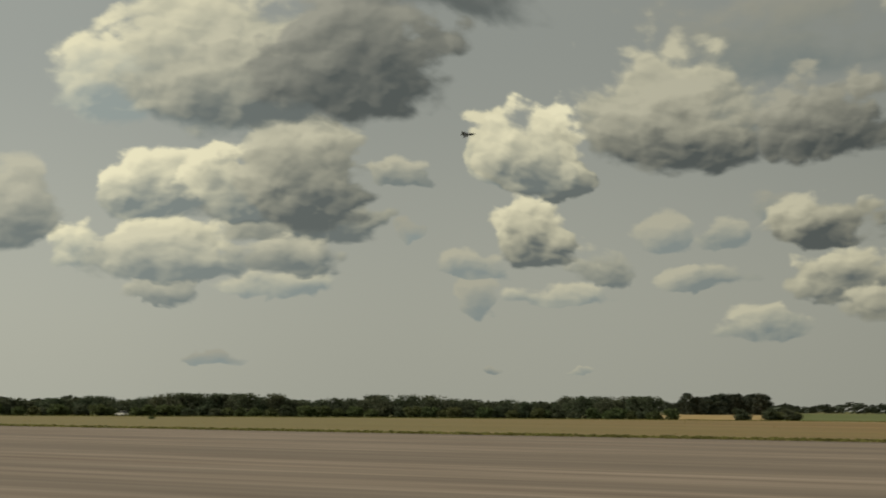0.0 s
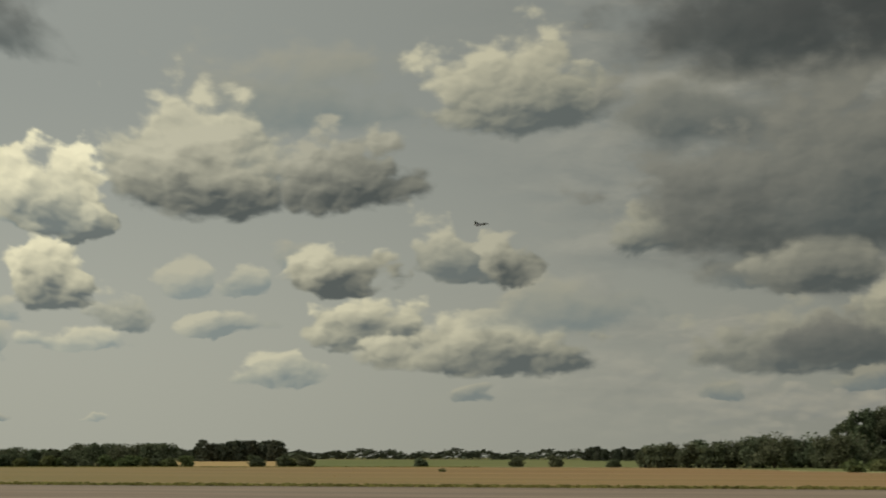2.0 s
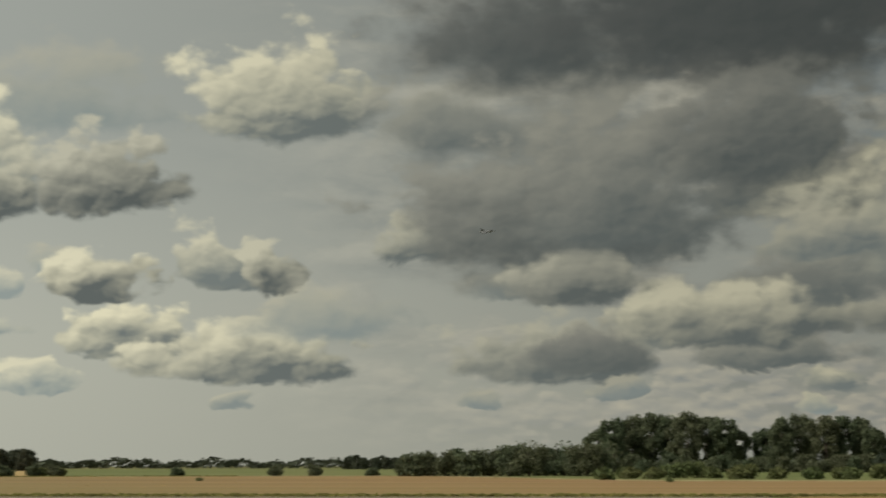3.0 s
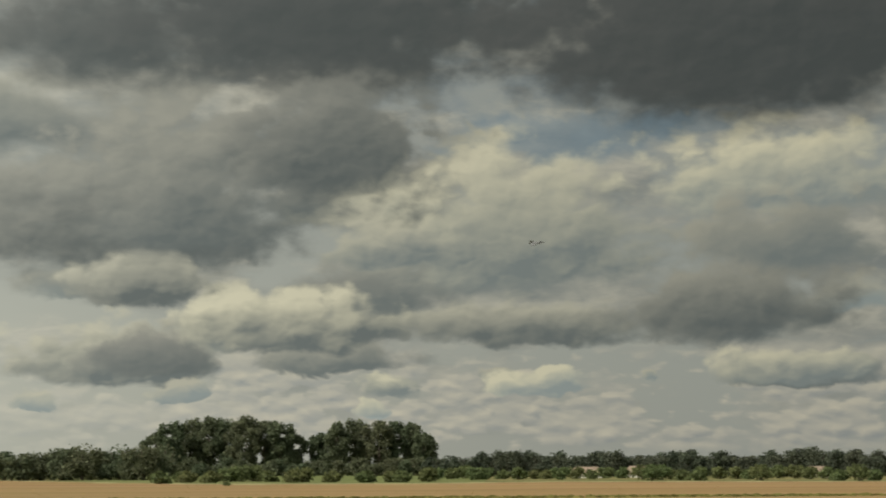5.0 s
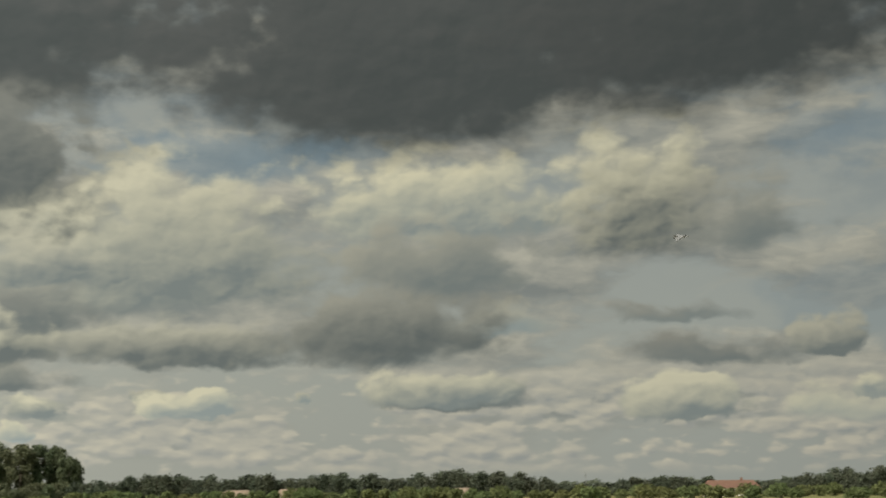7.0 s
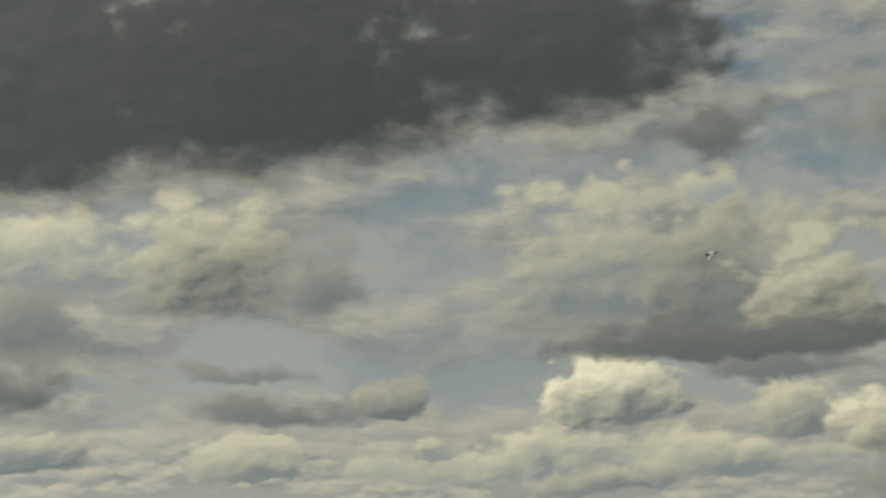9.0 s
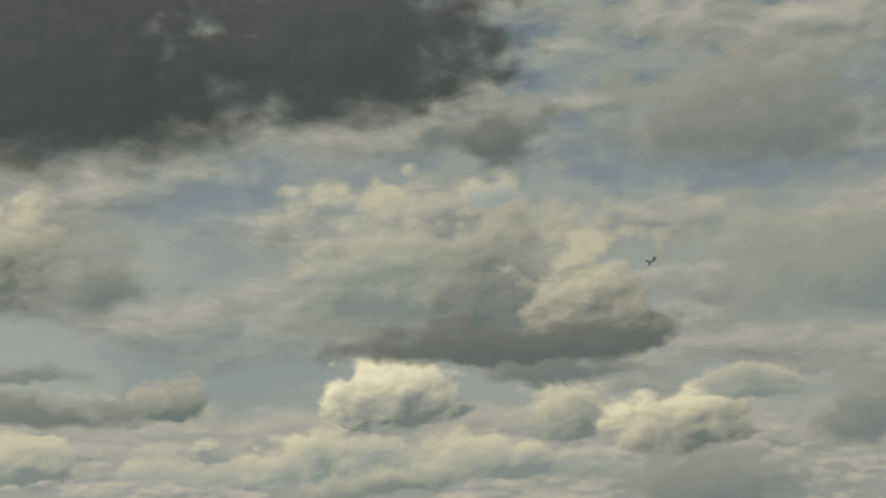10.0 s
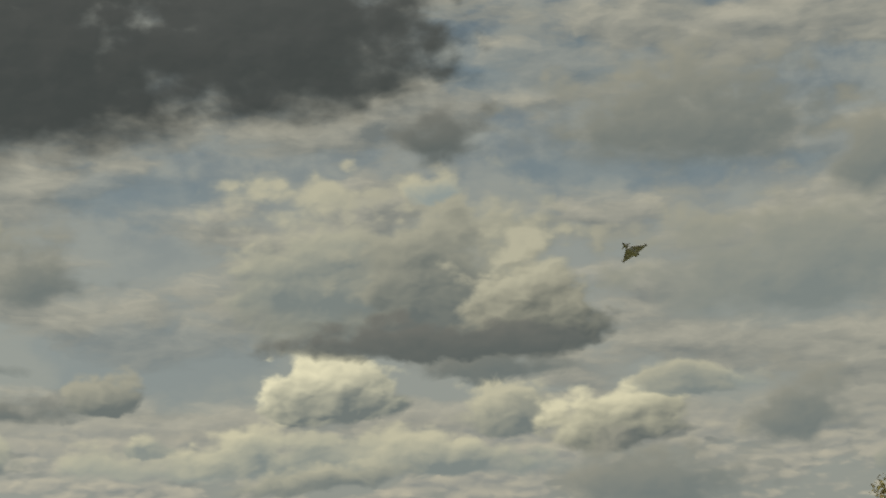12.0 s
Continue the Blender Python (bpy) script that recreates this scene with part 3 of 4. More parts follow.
tufts("meadow_grass", 7000, 0.03, 0.08, 0.6, M_BLADES, "dry yellow meadow grass in tufts", lambda b, d, x, y: edge_y(x) + 4 < y and d < FAR(b) - 2, 3)
tufts("verge_grass", 9000, 0.12, 0.32, 0.6, M_GREENBLADES, "darker green grass along the runway and hedge", lambda b, d, x, y: 0 < y - edge_y(x) < 7 or (b < 20 and FAR(b) - 6 < d < FAR(b) + 4), 4)


# ---- plants ----
def foliage(name, lobes, count, leaf, seed):
    """Leaves in clumps on the outside of lobes (x, y, z, radius, half height)."""
    rng = np.random.default_rng(seed)
    size = np.array([l[3] ** 2 * 1.0 + l[3] * l[4] for l in lobes])
    pick = rng.choice(len(lobes), count, p=size / size.sum())
    lob = np.array(lobes)[pick]
    d = rng.normal(size=(count, 3))
    d /= np.linalg.norm(d, axis=1, keepdims=True)
    rad = rng.uniform(0.35, 1.22, (count, 1))
    c = lob[:, :3] + d * rad * lob[:, [3, 3, 4]]
    c[:, 2] = np.maximum(c[:, 2], 0.05)
    u = rng.normal(size=(count, 3))
    u /= np.linalg.norm(u, axis=1, keepdims=True)
    v = np.cross(u, rng.normal(size=(count, 3)))
    v /= np.linalg.norm(v, axis=1, keepdims=True)
    s = leaf * rng.uniform(0.5, 1.2, (count, 1))
    w = np.cross(u, v) * s * 0.35
    verts = np.stack([c - u * s, c + v * s * 0.6 + w, c + u * s, c - v * s * 0.6 + w], 1).reshape(-1, 3)
    faces = np.arange(count * 4).reshape(-1, 4)
    data = bpy.data.meshes.new(name)
    data.from_pydata(verts.tolist(), [], faces.tolist())
    return data


def tall_tree(h, w, seed, mat, label, bare=0.18, count=2600, leaf=0.55):
    """A tall broadleaf: tapered trunk, limbs, crown in several lobes with gaps."""
    rng = random.Random(seed)
    ob = thing("tree", pose(0, 0, -50), label, "tree", "trees of the grove")
    bm = bmesh.new()
    tube(bm, [(0, 0, -0.3, 0.035 * h * 0.9), (0.1, 0, h * 0.25, 0.022 * h), (0.0, 0.1, h * 0.6, 0.013 * h), (0.1, 0, h * 0.9, 0.004 * h)], 7)
    part("trunk", bm, M_BARK, ob)
    lobes = []
    for k in range(15):
        z = h * (bare + (0.9 - bare) * (k + rng.uniform(0, 0.8)) / 15)
        spread = w * (0.30 + 0.20 * math.sin(math.pi * min(1, (z / h - bare) / (1 - bare) * 0.9 + 0.12)))
        a = k * 2.4 + rng.uniform(-0.5, 0.5)
        out = spread * rng.uniform(0.4, 1.0)
        x, y = math.cos(a) * out, math.sin(a) * out
        lobes.append((x, y, z, w * rng.uniform(0.15, 0.22), h * rng.uniform(0.08, 0.13)))
        if k % 3 == 0:
            bm = bmesh.new()
            z0 = max(h * 0.12, z - h * 0.16)
            tube(bm, [(0, 0, z0, 0.009 * h), (x * 0.5, y * 0.5, z0 + (z - z0) * 0.6, 0.006 * h), (x, y, z, 0.002 * h)], 5)
            part("limb", bm, M_BARK, ob)
    lobes.append((0, 0, h * 0.88, w * 0.22, h * 0.11))
    finish("crown", foliage("crown", lobes, count, leaf, seed), mat, ob)
    return ob


def shrub(h, w, seed, mat, label, category="bush", group="bushes of the hedge", count=900, leaf=0.4, name="bush"):
    """A bush or low tree whose crown reaches the ground."""
    rng = random.Random(seed)
    ob = thing(name, pose(0, 0, -50), label, category, group)
    for k in range(3):
        a = k * 2.1 + rng.uniform(0, 1)
        bm = bmesh.new()
        tube(bm, [(math.cos(a) * 0.1, math.sin(a) * 0.1, -0.2, 0.03 * h), (math.cos(a) * w * 0.12, math.sin(a) * w * 0.12, h * 0.4, 0.018 * h), (math.cos(a) * w * 0.24, math.sin(a) * w * 0.24, h * 0.75, 0.005 * h)], 5)
        part("stem", bm, M_BARK, ob)
    lobes = [(0, 0, h * 0.42, w * 0.36, h * 0.42)]
    for k in range(7):
        a, out = rng.uniform(0, 6.3), w * rng.uniform(0.12, 0.36)
        z = h * rng.uniform(0.15, 0.82)
        lobes.append((math.cos(a) * out, math.sin(a) * out, z, w * rng.uniform(0.14, 0.22), h * rng.uniform(0.12, 0.2)))
    finish("crown", foliage("crown", lobes, count, leaf, seed), mat, ob)
    return ob


def place(kinds, rng, b, d):
    """One plant of these kinds at a bearing and distance: the first that is used stays itself, then copies."""
    x, y = spot(b, d)
    ob = rng.choice(kinds)
    m = pose(x, y, 0, 0, 0, rng.uniform(0, 360))
    if ob.location.z < -10:
        ob.matrix_basis = m
        return ob
    return copy_thing(ob, m)


def by_height(pool, h):
    return min(pool, key=lambda q: abs(q[0] - h))[1]


def height_at(e, d):
    return EYE + d * math.tan(radians(e))


rng = random.Random(11)
# the scrub hedge: crown height angle along the bearing
HEDGE = [(-22, 0.3), (-17, 0.2), (-14.2, 0.12), (-13, 0.3), (-12.2, 0.12), (-11, 0.3), (-9.4, 0.52), (-8, 0.45), (-7, 0.3), (-5.2, 0.12), (-3.5, 0.25), (-2.6, 0.4), (-2, 0.12),
         (-1.3, 0.36), (-0.8, 0.2), (0.1, 0.42), (0.5, 0.15), (2, 0.2), (4, 0.12), (4.7, 0.3), (5.2, 0.5), (6.2, 0.56), (7, 0.42), (7.8, 0.45), (8.3, 0.25)]
hedge_pool = []
for i, h in enumerate((2.6, 3.4, 4.2, 5.0, 6.0, 7.2)):
    for j in range(2):
        hedge_pool.append((h, [shrub(h, h * 1.15 + 1.5, 40 + i * 3 + j, (M_BUSHLEAF, M_LEAF)[j if i < 3 else 1], "dark green scrub bush in a field hedge", leaf=0.42)]))
b = -21.5
while b < 8.4:
    d = rng.uniform(428, 450)
    h = height_at(float(np.interp(b, *zip(*HEDGE))) * (1.35 if b < 4 else 1.1) + 0.04, d) * (1.15 if rng.random() < 0.2 else 1.0)
    near = sorted(hedge_pool, key=lambda q: abs(q[0] - h))[:2]
    place(rng.choice(near)[1], rng, b, d)
    b += rng.uniform(0.22, 0.42)
b = -21.0
front = [q for q in hedge_pool if q[0] < 3.6]
while b < 9.2:
    place(rng.choice(front)[1], rng, b, rng.uniform(418, 426))
    b += rng.uniform(0.3, 0.7)
for b, d in ((11.45, 432), (11.6, 432), (12.5, 430), (12.8, 433), (13.3, 429), (13.45, 430), (25.2, 425), (21.5, 432), (23.0, 430), (17.8, 436), (31.6, 424), (33.0, 420), (36.6, 352), (38.0, 356), (39.2, 350)):
    place(rng.choice(front)[1], rng, b, d)

# low bumps of weed in the meadow
weeds = [shrub(0.7, 2.0, 90 + k, M_BUSHLEAF, "small dark weed clump in the dry meadow", "weed", "weeds in the meadow", 160, 0.22, "weed_clump") for k in range(2)]
for b, d in ((-11.1, 330), (18.6, 290), (36.6, 262)):
    place(weeds, rng, b, d)

# the wood beyond the grain field, and its two outliers
wood_pool = [(h, [tall_tree(h, h * 0.75, 120 + int(h) + j, M_DARKLEAF, "dark tree of a distant wood", 0.04, 1300, 0.75) for j in range(2)]) for h in (8.5, 10.5, 12.5)]
for lo, hi, e, d, step in ((9.2, 10.4, 0.5, 900, 0.16), (10.4, 12.4, 0.62, 900, 0.14), (24.2, 25.0, 0.34, 1100, 0.14), (25.2, 26.2, 0.3, 1100, 0.16)):
    b = lo
    while b < hi:
        place(by_height(wood_pool, height_at(e, d) * rng.uniform(0.7, 1.1)), rng, b, d + rng.uniform(-60, 60))
        b += step * rng.uniform(0.7, 1.4)

# mixed scrub that climbs towards the grove
RISE = [(26.3, 0.4), (26.6, 0.5), (28.4, 0.8), (29.3, 0.7), (30.8, 0.95), (32.2, 0.85), (33.4, 1.2), (34.2, 1.3)]
mid_pool = []
for i, h in enumerate((5.5, 7.0, 8.5, 10.5)):
    mid_pool.append((h, [shrub(h, h * 0.95 + 1, 160 + i * 2 + j, M_LEAF, "dark green thicket tree beside a meadow", "tree", "trees of the thicket", 1500, 0.5, "tree") for j in range(2)]))
b = 26.4
while b < 34.6:
    d = rng.uniform(395, 430)
    place(by_height(mid_pool, height_at(float(np.interp(b, *zip(*RISE))) * rng.uniform(0.8, 1.03), d)), rng, b, d)
    b += rng.uniform(0.3, 0.5)

# the two groves of tall trees
grove = [tall_tree(h, w, 200 + k, M_LEAF, "tall broad-crowned tree in a grove, trunk bare below", 0.22, 4600, 0.66) for k, (h, w) in enumerate(((24.2, 13.5), (25.2, 14.5), (22.2, 12), (23.4, 12.5), (18.0, 10.5)))]
for b, k in ((33.9, 4), (34.5, 2), (35.2, 0), (35.9, 1), (36.6, 0), (37.3, 1), (38.0, 3), (38.6, 2), (39.1, 4), (40.2, 4), (40.8, 2), (41.6, 0), (42.4, 3), (43.1, 3), (43.7, 2), (44.15, 4)):
    place([grove[k]], rng, b, rng.uniform(628, 652))
for b in np.arange(33.3, 45, 0.36):
    place(by_height(mid_pool, rng.uniform(4.5, 8.5)), rng, float(b) + rng.uniform(-0.1, 0.1), rng.uniform(588, 622))
# single bushes out on the green strip
for b, d, h in ((34.1, 300, 1.2), (34.9, 330, 2.6), (35.1, 326, 2.6), (36.0, 318, 1.4), (36.7, 340, 3.4), (37.1, 345, 4.2), (37.6, 348, 4.4), (38.2, 338, 2.6), (39.1, 318, 2.6), (39.5, 322, 3.4), (40.6, 320, 2.6),
                (41.9, 314, 2.6), (42.9, 318, 2.6), (43.3, 316, 2.6), (44.3, 330, 3.4)):
    place(by_height(hedge_pool, h), rng, b, d)

# the wood behind the meadow's end
WOOD = [(44.4, 0.45), (45.5, 0.48), (47.7, 0.70), (49.9, 0.56), (52, 0.61), (54.2, 0.64), (56.4, 0.58), (58.6, 0.75), (60.5, 0.66), (62.3, 0.4), (63.6, 0.08), (64, 0.15), (65.1, 0.34), (66.6, 0.47), (68.2, 0.3), (69.7, 0.2), (71.8, 0.37), (73, 0.63), (76, 0.6), (82, 0.6)]
light_pool = [q for k, q in enumerate(hedge_pool) if k in (0, 2, 4)]
back_pool = [(h, [shrub(h, h * 0.9 + 1, 260 + int(h * 2) + j, M_DARKLEAF, "dark tree of the wood behind the meadow", "tree", "trees of the wood", 1500, 0.5, "tree") for j in range(2)]) for h in (5.0, 6.5, 8.0, 9.5, 11.0)]
b = 44.5
while b < 82:
    d = rng.uniform(500, 560)
    h = height_at(float(np.interp(b, *zip(*WOOD))) * rng.uniform(0.8, 1.12), d)
    place(by_height(back_pool, h), rng, b, d)
    b += rng.uniform(0.24, 0.42)
b = 44.5
while b < 80:
    place(rng.choice(light_pool)[1], rng, b, rng.uniform(345, 440))
    b += rng.uniform(0.3, 0.75)


# far woods on the horizon
def far_woods():
    rg = np.random.default_rng(77)
    n = 15000
    bb = rg.uniform(-24, 84, n)
    dd = rg.uniform(1500, 1650, n)
    tops = 7.5 + 2.0 * np.sin(bb * 1.7) + 1.6 * np.sin(bb * 5.3 + 1) + rg.normal(0, 0.8, n)
    z = rg.uniform(0, 1, n) ** 0.7 * np.maximum(tops, 3)
    verts, faces = [], []
    for q, d, zz in zip(bb, dd, z):
        x, y = spot(float(q), float(d))
        s = float(rg.uniform(1.8, 3.6))
        ux, uy, uz = rg.normal(size=3) * s * 0.7
        k = len(verts)
        verts += [(x - s, y, max(0, zz - s * 0.5)), (x + ux, y + s, max(0, zz + uz * 0.4)), (x + s, y + uy, max(0, zz + 0.3 * s)), (x - ux * 0.5, y - s, zz + s * 0.5)]
        faces.append((k, k + 1, k + 2, k + 3))
    data = bpy.data.meshes.new("far_woods")
    data.from_pydata(verts, [], faces)
    return tagged(finish("far_woods", data, M_DARKLEAF), "low dark line of distant woods", "woods", kind="stuff")


far_woods()

# the tree close by, of which the top shows at the end
near_tree = tall_tree(5.75, 4.6, 301, M_WARMLEAF, "young tree with olive and yellowing leaves", 0.25, 9000, 0.09)
near_tree.matrix_basis = pose(*spot(104.3, 62), 0)


# ---- the aircraft ----
def build_jet():
    ob = thing("jet_fighter", pose(0, 0, 300), "grey delta-wing jet fighter with canards, banking in flight", "aircraft")
    bm = bmesh.new()
    loft(bm, [(0, 8.0, 0.0, 0.03, 0.03), (0, 7.2, 0.02, 0.24, 0.24), (0, 6.0, 0.08, 0.46, 0.48), (0, 4.4, 0.15, 0.62, 0.72), (0, 2.6, 0.12, 0.95, 0.90), (0, 0.0, 0.05, 1.25, 0.95),
              (0, -3.0, 0.02, 1.25, 0.88), (0, -5.4, 0.0, 1.15, 0.72), (0, -6.6, 0.0, 1.0, 0.56)])
    part("fuselage", bm, M_JET, ob, shade=True)
    bm = bmesh.new()
    loft(bm, [(0, 8.06, 0.0, 0.02, 0.02), (0, 7.2, 0.02, 0.26, 0.26), (0, 6.7, 0.04, 0.36, 0.36)])
    part("nose_cone", bm, M_JETDARK, ob, "darker radome", True)
    bm = bmesh.new()
    loft(bm, [(0, 5.6, 0.48, 0.08, 0.06), (0, 4.9, 0.68, 0.36, 0.38), (0, 3.9, 0.78, 0.42, 0.46), (0, 2.7, 0.76, 0.34, 0.34), (0, 1.7, 0.7, 0.1, 0.2)])
    part("canopy", bm, M_CANOPY, ob, "smoked glass canopy", True)
    bm = bmesh.new()
    loft(bm, [(0, 3.5, -0.85, 0.85, 0.30), (0, 2.2, -0.82, 0.95, 0.38), (0, -1.0, -0.6, 1.0, 0.40), (0, -3.4, -0.3, 0.9, 0.4)])
    part("air_intake", bm, M_JET, ob, shade=True)
    for s in (1, -1):
        bm = bmesh.new()
        plate(bm, [(s * 0.7, 2.6), (s * 5.2, -4.1), (s * 5.4, -5.2), (s * 0.7, -5.8)], 0.42, pose(0, 0, -0.15))
        wing = part("wing", bm, M_JET, ob)
        bm = bmesh.new()
        loft(bm, [(s * 5.45, -2.9, -0.15, 0.04, 0.04), (s * 5.45, -3.4, -0.15, 0.17, 0.17), (s * 5.45, -5.4, -0.15, 0.17, 0.17), (s * 5.45, -6.0, -0.15, 0.07, 0.07)], 8)
        part("wingtip_pod", bm, M_JETDARK, wing, "dark pod at the wing tip", True)
        bm = bmesh.new()
        plate(bm, [(s * 0.5, 5.3), (s * 2.0, 4.2), (s * 2.05, 3.7), (s * 0.5, 4.0)], 0.14, pose(0, 0, 0.15, 0, s * 10))
        part("canard", bm, M_JET, ob)
        bm = bmesh.new()
        loft(bm, [(s * 0.52, -6.4, 0, 0.50, 0.50), (s * 0.52, -7.1, 0, 0.47, 0.47), (s * 0.52, -7.7, 0, 0.36, 0.36)], 12)
        part("nozzle", bm, M_NOZZLE, ob, "burnt metal exhaust nozzle", True)
        bm = bmesh.new()
        loft(bm, [(s * 3.3, 0.2, -0.62, 0.03, 0.03), (s * 3.3, -0.3, -0.62, 0.1, 0.1), (s * 3.3, -2.9, -0.62, 0.1, 0.1), (s * 3.3, -3.1, -0.62, 0.05, 0.05)], 8)
        box(bm, s * 3.3 - 0.05, -2.4, -0.55, s * 3.3 + 0.05, -0.9, -0.2)
        part("missile", bm, M_JETDARK, ob, "missile on a wing pylon")
    bm = bmesh.new()
    plate(bm, [(0.0, -2.0), (2.9, -6.0), (3.0, -7.1), (0.0, -6.5)], 0.26, pose(0, 0, 0.6, 0, -90))
    part("tail_fin", bm, M_JET, ob)
    return ob


jet = build_jet()


# ---- small things far off ----
def thatched_mound(b, d, w, h, label):
    """A low roof of thatch over a hardly visible wall."""
    x, y = spot(b, d)
    ob = thing("shed", pose(x, y, 0, 0, 0, -b), label, "shed", "thatched sheds at the wood's edge")
    bm = bmesh.new()
    box(bm, -w * 0.46, -2.6, -0.2, w * 0.46, 2.6, h * 0.42)
    part("wall", bm, M_WHITE, ob, "low pale wall")
    bm = bmesh.new()
    for z, k, m in ((h * 0.34, 1.0, 1.0), (h * 0.62, 0.9, 0.74), (h * 0.86, 0.76, 0.4), (h, 0.62, 0.07)):
        for sx, sy in ((-1, -1), (1, -1), (1, 1), (-1, 1)):
            bm.verts.new((sx * w / 2 * k, sy * 3.4 * m, z))
    bm.verts.ensure_lookup_table()
    for k in range(3):
        for j in range(4):
            bm.faces.new([bm.verts[i] for i in (4 * k + j, 4 * k + (j + 1) % 4, 4 * k + 4 + (j + 1) % 4, 4 * k + 4 + j)])
    bm.faces.new([bm.verts[i] for i in (12, 13, 14, 15)])
    bm.faces.new([bm.verts[i] for i in (3, 2, 1, 0)])
    part("roof", bm, M_THATCH, ob)
    return ob


thatched_mound(50.4, 452, 10.5, 3.4, "shed with a grey-brown thatched roof among bushes")
thatched_mound(52.4, 470, 9.5, 3.6, "shed with a grey-brown thatched roof among bushes")
thatched_mound(59.0, 470, 7.0, 3.4, "small shed with a peaked brown roof")


def house(b, d):
    x, y = spot(b, d)
    ob = thing("house", pose(x, y, 0, 0, 0, -b + 6), "long white house with a red tiled roof", "house")
    bm = bmesh.new()
    box(bm, -8.2, -4, -0.2, 8.2, 4, 2.6)
    wall = part("wall", bm, M_WHITE, ob)
    bm = bmesh.new()
    v = [bm.verts.new(p) for p in ((-8.8, -4.6, 2.45), (8.8, -4.6, 2.45), (8.8, 4.6, 2.45), (-8.8, 4.6, 2.45), (-7.0, 0, 4.9), (7.0, 0, 4.9))]
    for f in ((0, 1, 5, 4), (1, 2, 5), (2, 3, 4, 5), (3, 0, 4), (3, 2, 1, 0)):
        bm.faces.new([v[i] for i in f])
    roof = part("roof", bm, M_TILES, ob)
    bm = bmesh.new()
    box(bm, 3.0, -0.4, 4.3, 3.7, 0.4, 5.7)
    part("chimney", bm, M_TILES, roof)
    for px in (-6.2, -3.4, 1.8, 4.6, 6.6):
        bm = bmesh.new()
        box(bm, px - 0.55, -4.06, 0.9, px + 0.55, -4.0, 2.1)
        win = part("window", bm, M_PANE, ob)
        bm = bmesh.new()
        box(bm, px - 0.65, -4.14, 0.8, px + 0.65, -4.0, 0.9)
        part("sill", bm, M_WHITE, win)
    bm = bmesh.new()
    box(bm, -1.2, -4.06, 0.0, -0.2, -4.0, 2.1)
    part("door", bm, M_PANE, ob)
    return ob


house(69.2, 470)


def mast(b, d, h):
    x, y = spot(b, d)
    ob = thing("radio_mast", pose(x, y, 0), "thin grey steel mast above the trees", "mast", "masts behind the wood")
    bm = bmesh.new()
    tube(bm, [(0, 0, -0.3, 0.14), (0, 0, h * 0.6, 0.10), (0, 0, h, 0.06)], 6)
    part("pole", bm, M_STEEL, ob)
    bm = bmesh.new()
    box(bm, -0.9, -0.06, h - 1.3, 0.9, 0.06, h - 1.15)
    part("crossarm", bm, M_STEEL, ob)
    return ob


mast(63.75, 540, 8.6)
mast(73.6, 540, 9.2)



def car(b, d):
    """A small white car parked at the hedge's foot."""
    x, y = spot(b, d)
    ob = thing("car", pose(x, y, 0.05, 0, 0, -b + 35), "small white car parked beside the hedge", "car")
    bm = bmesh.new()
    v = [bm.verts.new((sx * w, y0, z)) for sx in (-1, 1) for y0, z, w in ((-1.85, 0.32, 0.78), (1.85, 0.32, 0.78), (1.88, 0.72, 0.8), (0.9, 0.92, 0.82), (-1.75, 0.95, 0.82), (-1.9, 0.7, 0.8))]
    bm.faces.new(v[:6])
    bm.faces.new(list(reversed(v[6:])))
    for k in range(6):
        bm.faces.new((v[k], v[k + 6], v[(k + 1) % 6 + 6], v[(k + 1) % 6]))
    bmesh.ops.recalc_face_normals(bm, faces=bm.faces)
    part("body", bm, M_WHITE, ob)
    bm = bmesh.new()
    loft(bm, [(0, 0.85, 0.93, 0.74, 0.02), (0, 0.15, 1.12, 0.66, 0.28), (0, -1.2, 1.12, 0.66, 0.3), (0, -1.7, 0.95, 0.72, 0.03)], 12)
    part("cabin_glass", bm, M_PANE, ob, "dark car windows", True)
    bm = bmesh.new()
    box(bm, -0.58, -1.2, 1.38, 0.58, 0.1, 1.45)
    part("roof", bm, M_WHITE, ob)
    for sx in (-1, 1):
        for wy in (-1.2, 1.2):
            bm = bmesh.new()
            bmesh.ops.create_cone(bm, cap_ends=True, segments=14, radius1=0.31, radius2=0.31, depth=0.2, matrix=pose(sx * 0.72, wy, 0.31, 0, 90))
            part("wheel", bm, M_TYRE, ob)
    return ob


car(-12.2, 408)

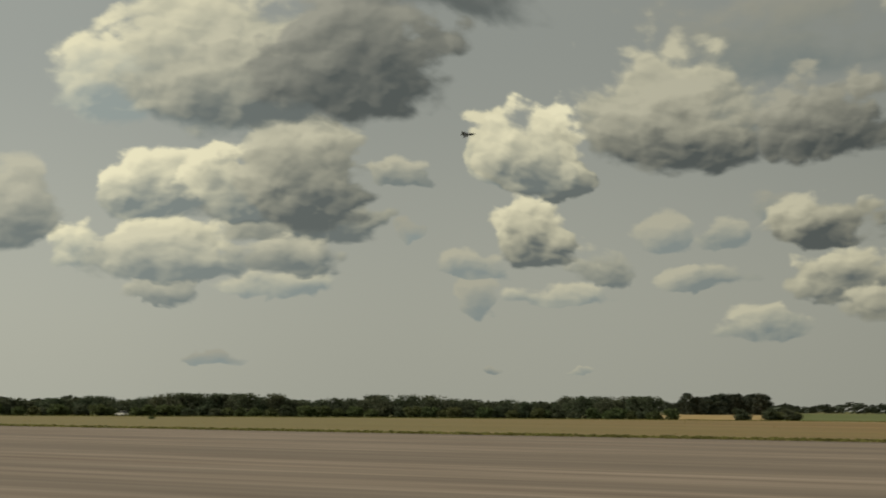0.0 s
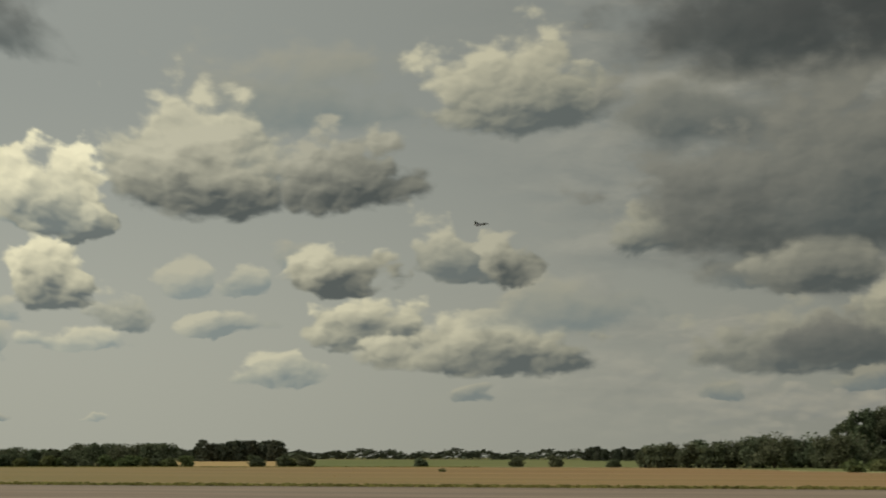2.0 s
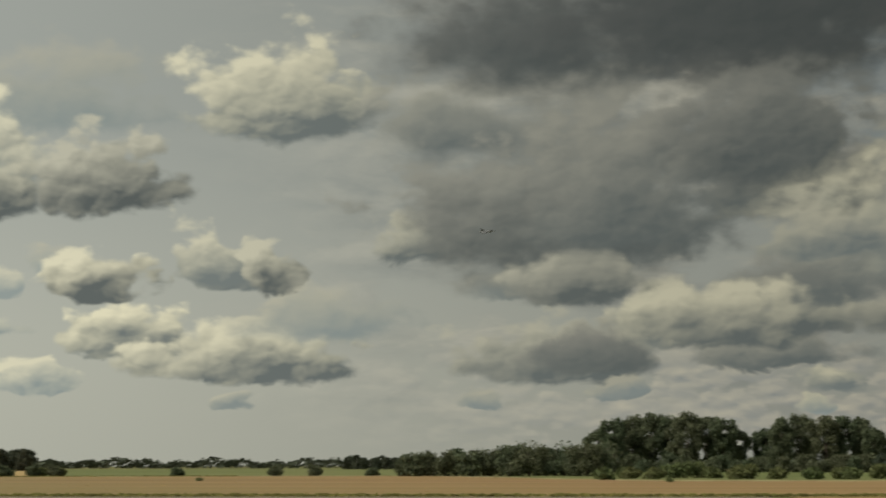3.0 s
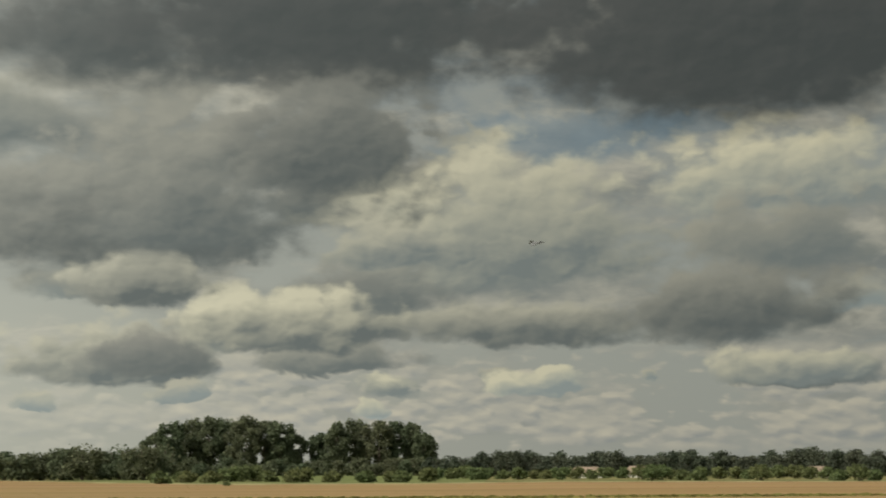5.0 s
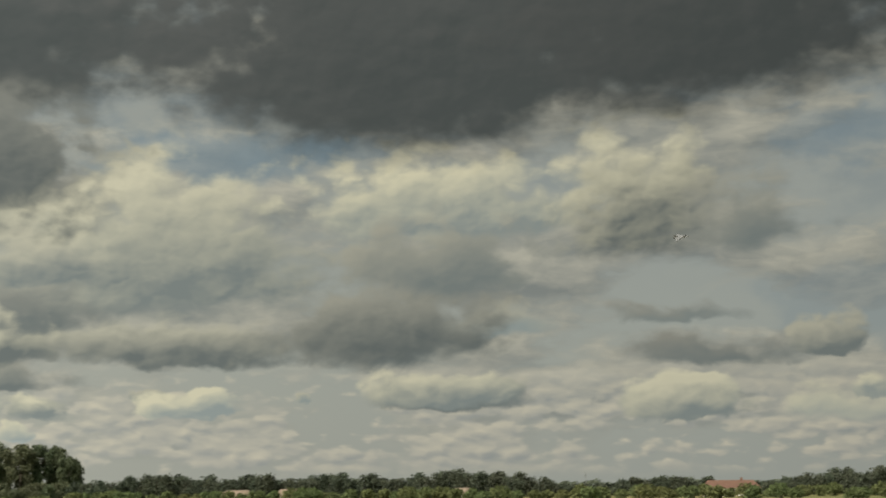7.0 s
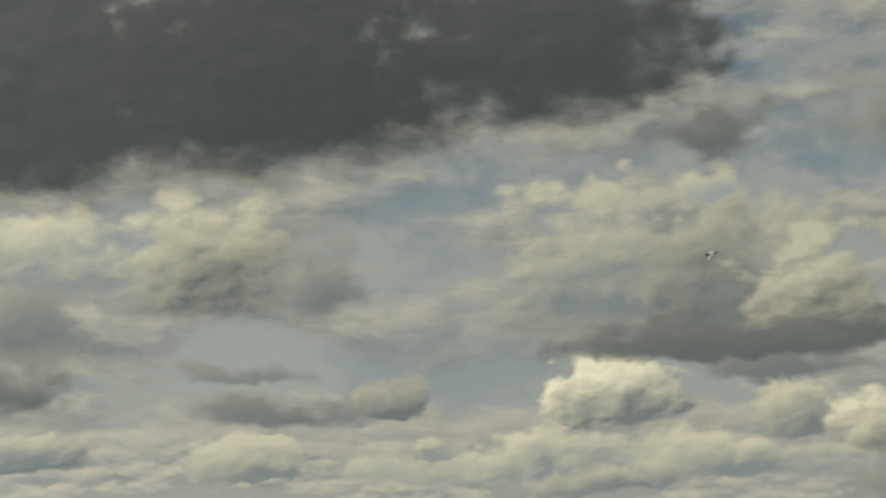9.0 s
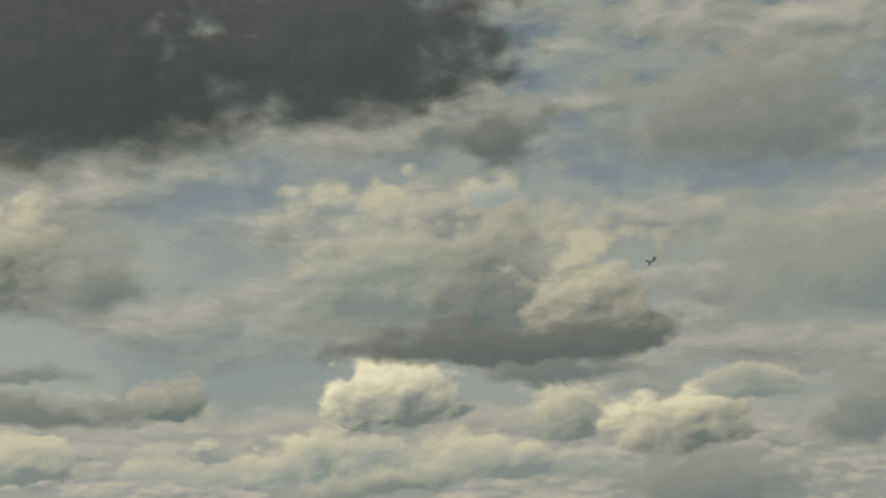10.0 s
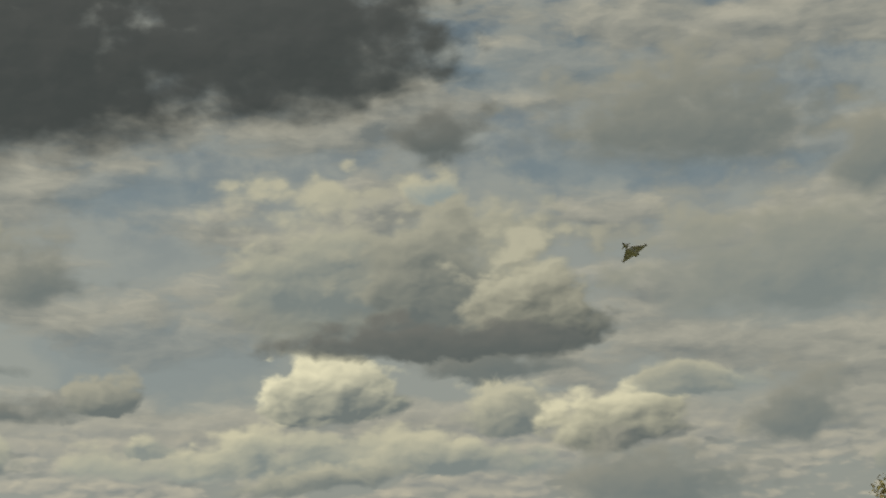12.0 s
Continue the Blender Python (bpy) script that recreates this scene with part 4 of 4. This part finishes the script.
# seconds, bearing, height angle, distance, turn towards the viewer, bank, pitch
FLIGHT = [
    (0, 0.97, 10.63, 1500, 0.0, 42.0, 2.0),
    (0.5, 5.75, 9.58, 1497, 0.2, 35.0, 2.2),
    (1, 10.51, 9.05, 1493, 0.4, 28.0, 2.3),
    (1.5, 15.37, 8.95, 1490, 0.6, 27.5, 2.5),
    (2, 20.15, 9.01, 1487, 0.8, 27.0, 2.6),
    (2.5, 24.95, 9.00, 1483, 1.0, 26.5, 2.8),
    (3, 29.69, 9.05, 1480, 1.2, 26.0, 2.9),
    (3.7, 36.31, 8.96, 1472, 1.5, 28.8, 3.1),
    (4.3, 41.97, 8.82, 1464, 1.7, 31.2, 3.3),
    (5, 48.59, 8.70, 1456, 2.0, 34.0, 3.5),
    (5.5, 53.33, 8.72, 1450, 4.0, 36.0, 3.7),
    (6, 58.04, 8.91, 1440, 6.0, 38.0, 3.8),
    (6.5, 62.81, 9.17, 1430, 8.0, 40.0, 4.0),
    (7.1, 68.70, 9.62, 1403, 15.2, 47.8, 4.6),
    (7.6, 73.58, 10.03, 1380, 21.2, 54.3, 5.1),
    (8.1, 78.27, 10.42, 1358, 27.2, 60.8, 5.6),
    (8.5, 81.80, 10.66, 1340, 32.0, 66.0, 6.0),
    (9, 85.81, 10.82, 1265, 42.0, 66.0, 6.4),
    (9.5, 89.27, 10.71, 1170, 55.0, 62.0, 6.9),
    (10, 92.06, 10.51, 1060, 68.0, 56.0, 7.3),
    (10.5, 93.94, 10.27, 940, 81.0, 48.0, 7.7),
    (11, 95.06, 10.04, 800, 93.0, 43.0, 8.1),
    (11.5, 95.02, 10.14, 680, 103.0, 37.0, 8.6),
    (12, 93.61, 10.76, 560, 111.0, 31.0, 9.0),
]


def motions():
    rows = []
    for t, b, e, dist, turn, bank, pitch in FLIGHT:
        flat = dist * math.cos(radians(e))
        place = pose(flat * math.sin(radians(b)), flat * math.cos(radians(b)), EYE + dist * math.sin(radians(e)), 0, 0, -(b + 90 + turn))
        rows.append((t, place @ pose(0, 0, 0, pitch) @ pose(0, 0, 0, 0, bank)))
    walk(jet, rows)


motions()
